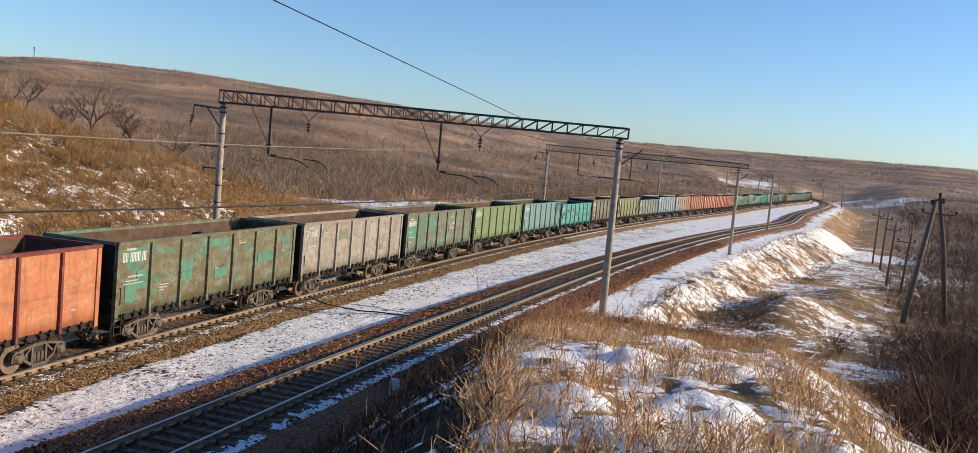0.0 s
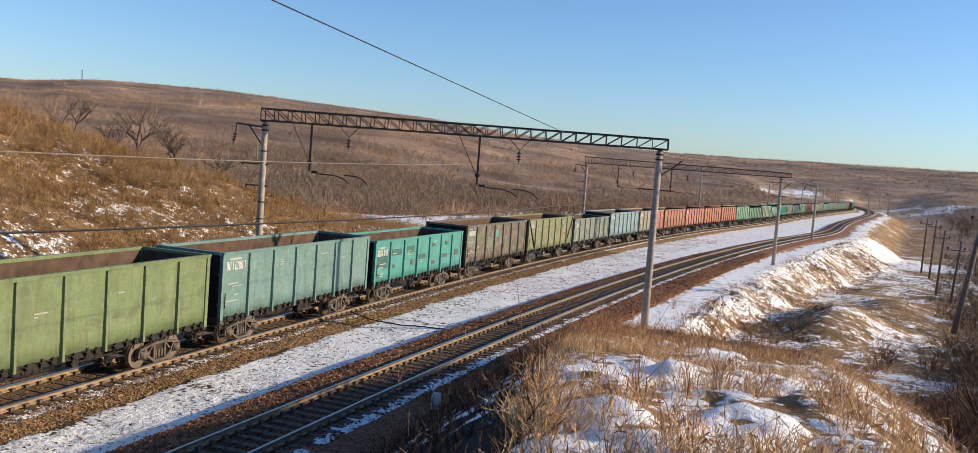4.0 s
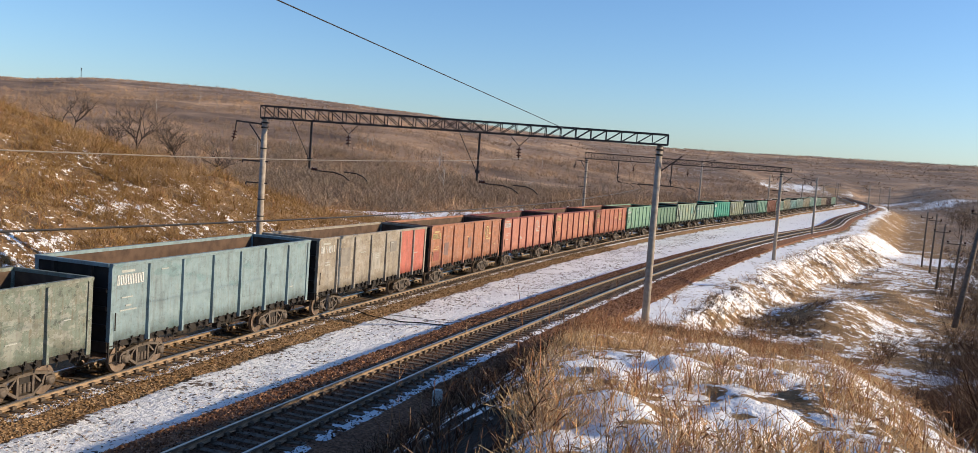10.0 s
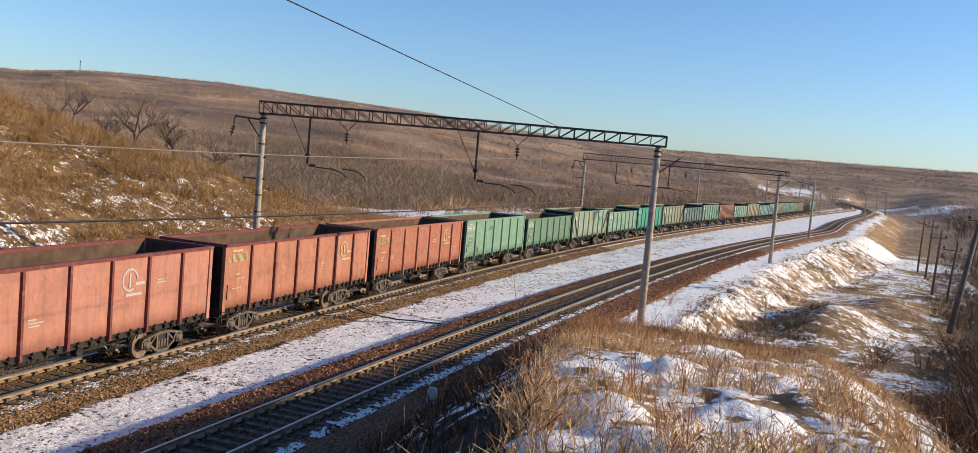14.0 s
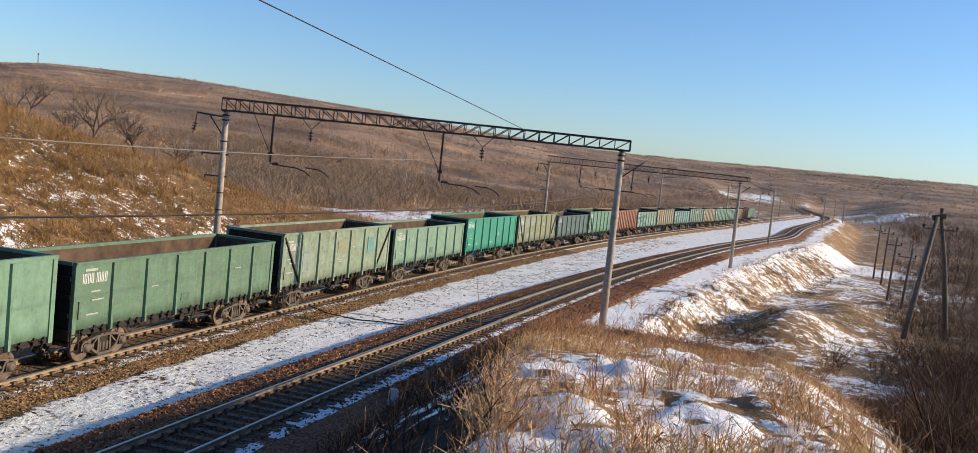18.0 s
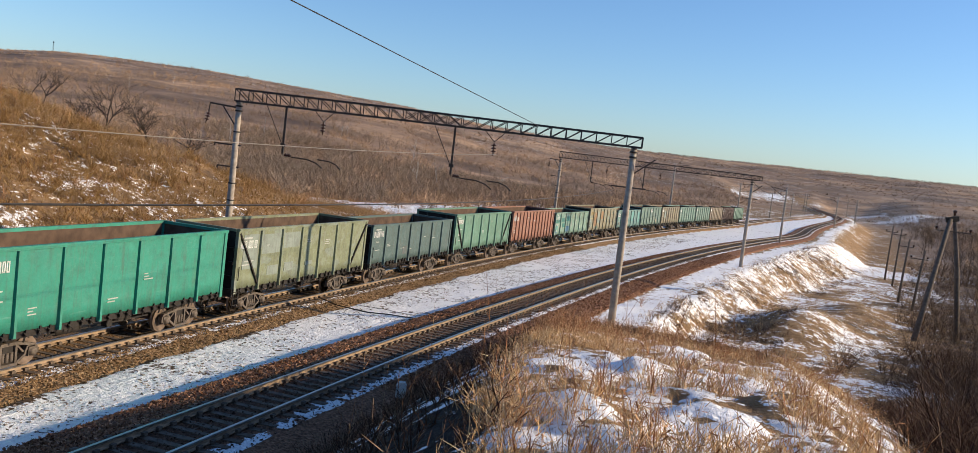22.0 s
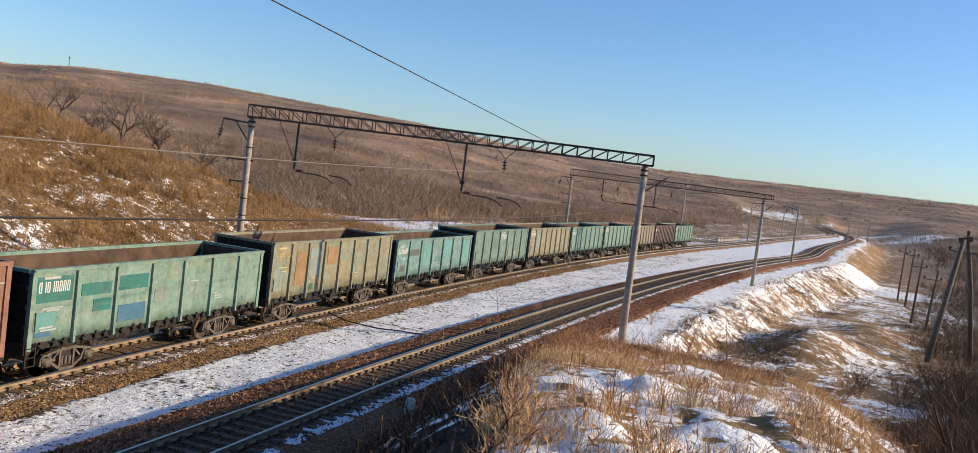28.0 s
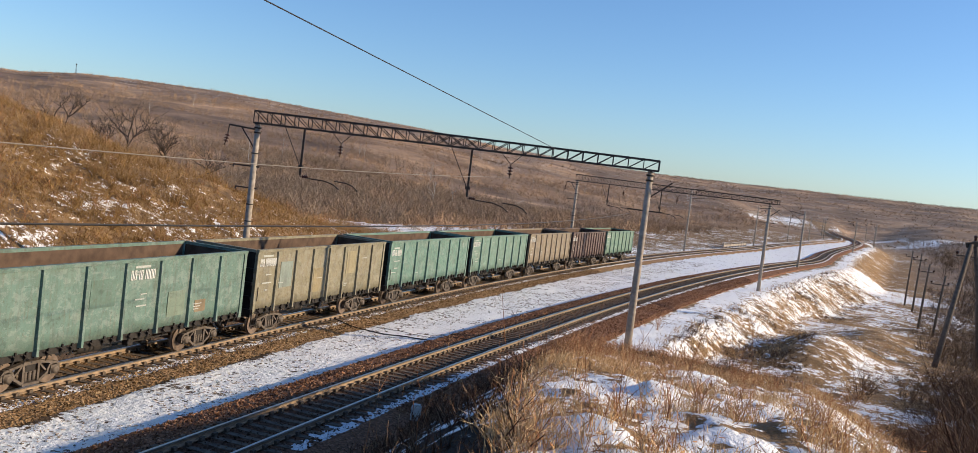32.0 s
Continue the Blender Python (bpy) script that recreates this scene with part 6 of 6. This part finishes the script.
# bank and valley floor
x, y = fan(60000, -2, 26, 34, 170, 1.2)
sn, un = near_line.near(np.stack([x, y], 1))
keep = (un > 6.0) & (un < 13.5) & (rng.uniform(-0.5, 1.4, len(x)) < 0.9 * fbm(x, y, 6, 65) + 0.5 * fbm(x, y, 1.6, 66))
stuff("bank_weeds", bushes(rooted(x[keep], y[keep]), 6, np.clip(0.35 + 0.2 * lumps(x[keep], y[keep], 5, 67), 0.15, 0.7), 0.011, 0.6, 4), M["shrub"], "low russet weeds on the embankment slope", "weeds")
x, y = fan(26000, 0, 34, 28, 240, 1.3)
sn, un = near_line.near(np.stack([x, y], 1))
z, snow, grass, wood, bare = lay(x, y)
keep = (un > 5.5) & (sn > 8) & (rng.uniform(-1.0, 1.0, len(x)) < lumps(x, y, 9, 26) - 0.25 + 0.9 * (un > 21) + 0.45 * ((un > 7) & (un < 12)) + 0.3 * ((sn > 40) & (sn < 90)) + 0.6 * (sn > 125))
stuff("valley_grass", tufts(rooted(x[keep], y[keep]), 6, np.clip(0.32 + 0.2 * fbm(x[keep], y[keep], 12, 27), 0.12, 0.7), 0.014, 1.0, 0.5), M["straw"], "thin dry grass on the bank and valley floor", "grass")
x, y = fan(5200, 17, 38, 30, 220, 1.5)
sn, un = near_line.near(np.stack([x, y], 1))
keep = (un > 21.5 + 3.0 * lumps(x, y, 15, 28)) | ((un > 14) & (lumps(x, y, 9, 29) > 0.85))
hx, hy = x[keep], y[keep]
stuff("valley_brush", bushes(rooted(hx, hy), 8, np.clip(1.5 + 0.7 * fbm(hx, hy, 14, 30), 0.6, 2.6), 0.017, 0.45, 3), M["valley_brush"], "dense brown leafless brush below the line", "shrubs")
x, y = fan(1900, 20, 40, 18, 66, 1.0)
keep = lumps(x, y, 8, 31) + (np.degrees(np.arctan2(x, y)) - 25.2 - 3.0 * step(34, 22, np.hypot(x, y))) * 0.25 > 0.1
stuff("thicket", bushes(rooted(x[keep], y[keep]), 10, np.clip(1.5 + 0.14 * (np.degrees(np.arctan2(x[keep], y[keep])) - 27) + 0.5 * lumps(x[keep], y[keep], 6, 32), 0.6, 3.8), 0.012, 0.55, 6), M["thicket"], "dark tangled thicket at the valley's edge", "shrubs")


def shrub(x, y, h, stems, mat, label):
    s = thing("shrub", label, "shrub", "lone shrubs", at=(x, y, gz(x, y)))
    part("crown", quads_mesh("crown", bushes(np.zeros((1, 3)), stems, h, 0.011, 0.42, 7), 4, M[mat]), None, s)["kind"] = "stuff"
    return s


shrub(20.6, 49.5, 2.3, 46, "shrub", "bare grey-brown shrub in the snowy hollow")
shrub(19.2, 47.2, 1.7, 26, "reed", "straw-coloured bare shrub in the snowy hollow")
shrub(21.8, 51.5, 1.9, 34, "shrub", "bare grey-brown shrub in the snowy hollow")
shrub(10.4, 57.0, 1.3, 16, "reed", "small dry shrub on the snowy bank")

# cut slope on the far side
x, y = rng.uniform(-75, 12, 52000), rng.uniform(18, 165, 52000)
sf, uf = far_line.near(np.stack([x, y], 1))
keep = (uf < -6.5) & ((uf < -12) | (rng.uniform(0, 1, len(x)) < 0.45)) & (uf > -62) & (np.degrees(np.arctan2(x, y)) > -33) & (rng.uniform(-1.3, 1.0, len(x)) < fbm(x, y, 6, 33) + 0.5 * fbm(x, y, 2.0, 34) + np.clip((-uf - 16) * 0.03, -0.25, 0.6)) & (rng.uniform(0, 1, len(x)) < np.where((sf > 66) & (uf > -40), 0.35, 0.9))
gx, gy, ss = x[keep], y[keep], sf[keep]
roots = rooted(gx, gy)
stuff("slope_grass", tufts(roots, 7, np.clip(0.55 + 0.3 * lumps(gx, gy, 9, 35) - 0.2 * step(60, 90, ss), 0.15, 0.9), 0.018, 1.2, 0.6), M["slope_grass"], "orange-brown dry grass on the cutting slope", "grass")
pick = rng.uniform(0, 1, len(gx)) < 0.13 + 0.12 * (lumps(gx, gy, 13, 36) > 0.5)
stuff("slope_weeds", bushes(roots[pick], 5, np.clip(1.0 + 0.5 * lumps(gx[pick], gy[pick], 8, 37), 0.4, 1.9), 0.012, 0.3, 4), M["reed"], "russet weeds and saplings on the cutting slope", "weeds")

x, y = rng.uniform(-60, 0, 9000), rng.uniform(22, 110, 9000)
sf, uf = far_line.near(np.stack([x, y], 1))
keep = (uf < -13) & (uf > -50) & (np.degrees(np.arctan2(x, y)) > -33) & (sf < 62) & (rng.uniform(-0.2, 1.2, len(x)) < fbm(x, y, 7, 90) + 0.02 * (-uf - 22))
stuff("slope_shrubs", bushes(rooted(x[keep], y[keep]), 12, np.clip(1.1 + 0.5 * fbm(x[keep], y[keep], 6, 91), 0.5, 2.0), 0.013, 0.6, 5), M["slope_grass"], "rounded orange-brown shrubs on the cutting slope", "shrubs")
keep = (uf < -9) & (uf > -34) & (sf > 24) & (sf < 64) & (rng.uniform(-0.3, 1.0, len(x)) < fbm(x, y, 8, 92) + 0.3 * step(30, 44, sf))
stuff("pale_straw", tufts(rooted(x[keep], y[keep]), 26, np.clip(0.95 + 0.4 * fbm(x[keep], y[keep], 6, 93), 0.45, 1.5), 0.010, 4.0, 0.42), M["pale_reed"], "bent pale straw grass at the foot of the slope", "grass")
x, y = rng.uniform(-52, -8, 60000), rng.uniform(20, 84, 60000)
sf, uf = far_line.near(np.stack([x, y], 1))
keep = (uf < -7) & (uf > -44) & (np.degrees(np.arctan2(x, y)) > -32) & (rng.uniform(-0.9, 1.2, len(x)) < fbm(x, y, 4, 76) + 0.5 * fbm(x, y, 1.4, 77) - 0.35 * (uf > -14))
stuff("short_slope_grass", tufts(rooted(x[keep], y[keep]), 6, rng.uniform(0.18, 0.5, keep.sum()), 0.014, 1.0, 0.6), M["slope_grass"], "short matted straw grass on the cutting slope", "grass")

# brush behind the train and the bare woods beyond
x, y = fan(6000, -24, 14, 80, 330, 1.2)
sf, uf = far_line.near(np.stack([x, y], 1))
keep = (uf < -12) & (lumps(x, y, 26, 38) > -0.55 + 1.3 * (uf > -28)) & (sf > 48) & ~((uf > -40) & (sf < 140) & (rng.uniform(0, 1, len(x)) < 0.93))
stuff("trackside_brush", bushes(rooted(x[keep], y[keep]), 8, np.clip(2.2 + 1.2 * lumps(x[keep], y[keep], 30, 39), 0.9, 4.2), 0.03, 0.4, 3), M["brush"], "pale brown leafless brush beyond the line", "shrubs")
x, y = fan(2100, -24, 8, 105, 330, 1.0)
sf, uf = far_line.near(np.stack([x, y], 1))
keep = (uf < -40) & (fbm(x, y, 24, 78) > 0.12)
stuff("grey_thickets", bushes(rooted(x[keep], y[keep]), 22, np.clip(3.4 + 1.2 * fbm(x[keep], y[keep], 30, 79), 2.0, 5.2), 0.032, 0.8, 4), M["grey_brush"], "grey rounded leafless thickets at the hill foot", "shrubs")
x, y = fan(8000, -34, 32, 130, 620, 0.8)
keep = clear_of_rails(x, y, 42) & (fbm(x, y, 45, 40) > 0.05)
stuff("near_woods", crowns(rooted(x[keep], y[keep], 0.2), np.clip(4.2 + 1.5 * lumps(x[keep], y[keep], 80, 41), 2.4, 7) * rng.uniform(0.6, 1.2, keep.sum()), 0.014, 8, 2), M["grey_brush"], "leafless winter woods on the lower hillside", "woods")
x, y = fan(12500, -34, 32, 120, 640, 0.8)
keep = clear_of_rails(x, y, 34) & (fbm(x, y, 40, 47) > -0.45) & ((np.hypot(x - 205, y - 640) > 38) & (np.hypot(x - 243, y - 596) > 24) & (np.hypot(x - 258, y - 548) > 22))
stuff("hillside_scrub", bushes(rooted(x[keep], y[keep], 0.2), 7, np.clip(2.9 + 1.5 * fbm(x[keep], y[keep], 40, 48), 1.2, 5.0), 0.055, 0.8, 2), M["forest"], "rounded leafless scrub across the hillside", "woods")
x, y = fan(15000, -34, 32, 560, 1560, 0.7)
open_ = (np.hypot((x - 205) / 34, (y - 665) / 60) < 0.9) | (np.hypot(x - 243, y - 596) < 24) | (~clear_of_rails(x, y, 14) & (y < 740))
x, y = x[~open_], y[~open_]
stuff("far_woods", bushes(rooted(x, y, 0.2), 6, np.clip(2.4 + 0.7 * fbm(x, y, 90, 42), 1.5, 3.4) * rng.uniform(0.7, 1.1, len(x)), 0.13, 1.3, 1), M["forest"], "leafless winter woods on the distant ridge", "woods")
x, y = fan(1500, 17, 34, 105, 420, 0.8)
sn, un = near_line.near(np.stack([x, y], 1))
keep = (un > 27 + 6 * fbm(x, y, 20, 94)) & (fbm(x, y, 26, 95) > -0.5)
stuff("valley_woods", crowns(rooted(x[keep], y[keep], 0.2), rng.uniform(4.0, 7.5, keep.sum()), 0.010, 10, 4), M["valley_brush"], "brown leafless trees filling the valley", "woods")
x, y = fan(160, -30, 24, 220, 700, 0.9)
keep = clear_of_rails(x, y, 26) & (lumps(x, y, 60, 43) > 0.25)
stuff("birches", crowns(rooted(x[keep], y[keep], 0.2), 9.0, 0.012, 6, 2), M["birch"], "pale birch trunks among the woods", "woods")


def bare_tree(x, y, h, seed, label):
    """A gnarled leafless tree: trunk, limbs in three orders, fine twigs."""
    t = thing("bare_tree", label, "tree", "trees on the cutting crest", at=(x, y, gz(x, y) - 0.1))
    rs = random.Random(seed)
    trunk, limbs = bmesh.new(), bmesh.new()
    ends = []

    def grow(bm, p, d, ln, r, depth):
        pts, rad = [p], [r]
        for i in range(3):
            d = (d + Vector((rs.uniform(-1, 1), rs.uniform(-1, 1), rs.uniform(-0.35, 0.5))) * 0.28).normalized()
            pts.append(pts[-1] + d * ln / 3)
            rad.append(r * (1 - 0.2 * (i + 1)))
        tube(bm, pts, rad, 6 if depth else 8, cap=False)
        if depth >= 3:
            ends.append((pts[-1], d, ln))
            return
        for k in range(rs.randint(3, 4)):
            q = pts[rs.randint(1, 3)] if depth else pts[rs.choice((2, 3, 3))]
            e = (d + Vector((rs.uniform(-1, 1), rs.uniform(-1, 1), rs.uniform(-0.35, 0.55))) * 1.15).normalized()
            grow(limbs, q, e, ln * rs.uniform(0.75, 1.05), r * 0.55, depth + 1)

    for k in range(2):
        grow(trunk, Vector((0.25 * k, 0, 0)), Vector((rs.uniform(-0.5, 0.5), rs.uniform(-0.3, 0.3), 1)), h * 0.24, h * 0.017, 0)
    part("trunk", trunk, M["bark"], t)
    part("bough", limbs, M["bark"], t)["kind"] = "stuff"
    b = np.array([e[0][:] for e in ends])
    tw = bushes(b, 3, h * 0.15, h * 0.0012, 1.1, 2)
    part("crown", quads_mesh("crown", tw, 4, M["bark"]), None, t)["kind"] = "stuff"
    return t


for x, y, h, seed in [(-28.2, 73.5, 6.4, 1), (-31.8, 73.5, 6.2, 2), (-37.4, 73.5, 5.6, 3), (-34.4, 74.5, 4.4, 4), (-26.4, 76.0, 5.0, 5)]:
    bare_tree(x, y, h, seed, "gnarled leafless tree on the grassy cutting crest")

# stubble poking through the trodden snow between the tracks
x, y = rng.uniform(-22, 30, 40000), rng.uniform(8, 120, 40000)
sf, uf = far_line.near(np.stack([x, y], 1))
un = near_line.near(np.stack([x, y], 1))[1]
keep = (uf > 3.6) & (un < -3.0) & (rng.uniform(0, 1, len(x)) < 0.04 + 0.3 * (lumps(x, y, 2.5, 72) > 0.5))
stuff("stubble", tufts(rooted(x[keep], y[keep], 0.01), 4, rng.uniform(0.04, 0.13, keep.sum()), 0.012, 1.0, 0.9), M["reed"], "short dead stubble poking through the snow", "grass")


# stones and clods showing through the snow between the tracks
n = 19000
p = far_line.at(-14 + 130 * rng.uniform(0, 1, n) ** 1.5, rng.uniform(2.6, 8.2, n))
x, y = p[:, 0], p[:, 1]
uf, un = far_line.near(np.stack([x, y], 1))[1], near_line.near(np.stack([x, y], 1))[1]
keep = (uf > 2.7) & (un < -2.9) & (fbm(x, y, 1.6, 96) > -0.25)
c = rooted(x[keep], y[keep], 0.0)
t = unit(rng.normal(size=(len(c), 4, 3))) * rng.uniform(0.02, 0.075, (len(c), 1, 1)) * np.array([1.5, 1.0, 0.7]) + c[:, None]
me = bpy.data.meshes.new("snow_clods")
me.from_pydata(t.reshape(-1, 3).tolist(), [], (np.arange(len(c))[:, None, None] * 4 + np.array([[0, 1, 2], [0, 2, 3], [0, 3, 1], [1, 3, 2]])[None]).reshape(-1, 3).tolist())
me.materials.append(M["stones_grey"])
lone("snow_clods", me, "dark stones and clods showing through trodden snow", "stones", kind="stuff")


def bond_cable(s0, o0, s1, o1, sway, r, label):
    """An earthing cable lying on the ground from one rail to the other track."""
    a, b = near_line.at(s0, o0), far_line.at(s1, o1)
    pts = []
    for k in range(25):
        f = k / 24
        x, y = a[0] + (b[0] - a[0]) * f, a[1] + (b[1] - a[1]) * f + sway * math.sin(f * 6.0)
        u = float(near_line.near(np.array([[x, y]]))[1][0])
        v = float(far_line.near(np.array([[x, y]]))[1][0])
        z = gz(x, y) + 0.03
        z = max(z, near_line.at(s0)[2] + float(np.interp(u, [-3.0, -2.6, -1.75, -0.9, -0.8], [-0.9, -0.33, -0.23, -0.2, -0.1])))
        z = max(z, far_line.at(s1)[2] + float(np.interp(v, [0.85, 1.3, 1.8, 2.75, 3.15], [-0.12, -0.18, -0.22, -0.39, -0.9])))
        pts.append((x, y, z))
    return lone("bond_cable", wire_mesh("bond_cable", pts, r, M["iron"]), label, "cable", "cables across the snow")


bond_cable(17.6, -0.85, 19.4, 0.9, 0.22, 0.03, "thick black bonding cable lying across the snow")
bond_cable(19.0, -0.85, 19.9, 2.4, -0.15, 0.012, "thin dark cable lying across the snow")


# ---- motion of the train ----
def motions():
    for idx, w in wagons.items():
        walk(w, [(t, wagon_pose(idx, t)) for t in range(0, 33)])
        for b in (c for c in w.children if c.name.startswith("bogie")):
            for ws in (c for c in b.children if c.name.startswith("wheelset")):
                base = ws.matrix_basis.copy()
                rows = [(0.0, base)]
                turn, last = 0.0, None
                for k in range(1, 961):
                    t = k / 30
                    s = train_s(t) + 13.92 * idx
                    if -22 < s < 34:
                        if last is not None:
                            turn += (s - last) / 0.475
                        rows.append((t, base @ Matrix.Rotation(turn, 4, "Y")))
                        last = s
                if rows[-1][0] < 32.0:
                    rows.append((32.0, rows[-1][1]))
                walk(ws, rows)


motions()
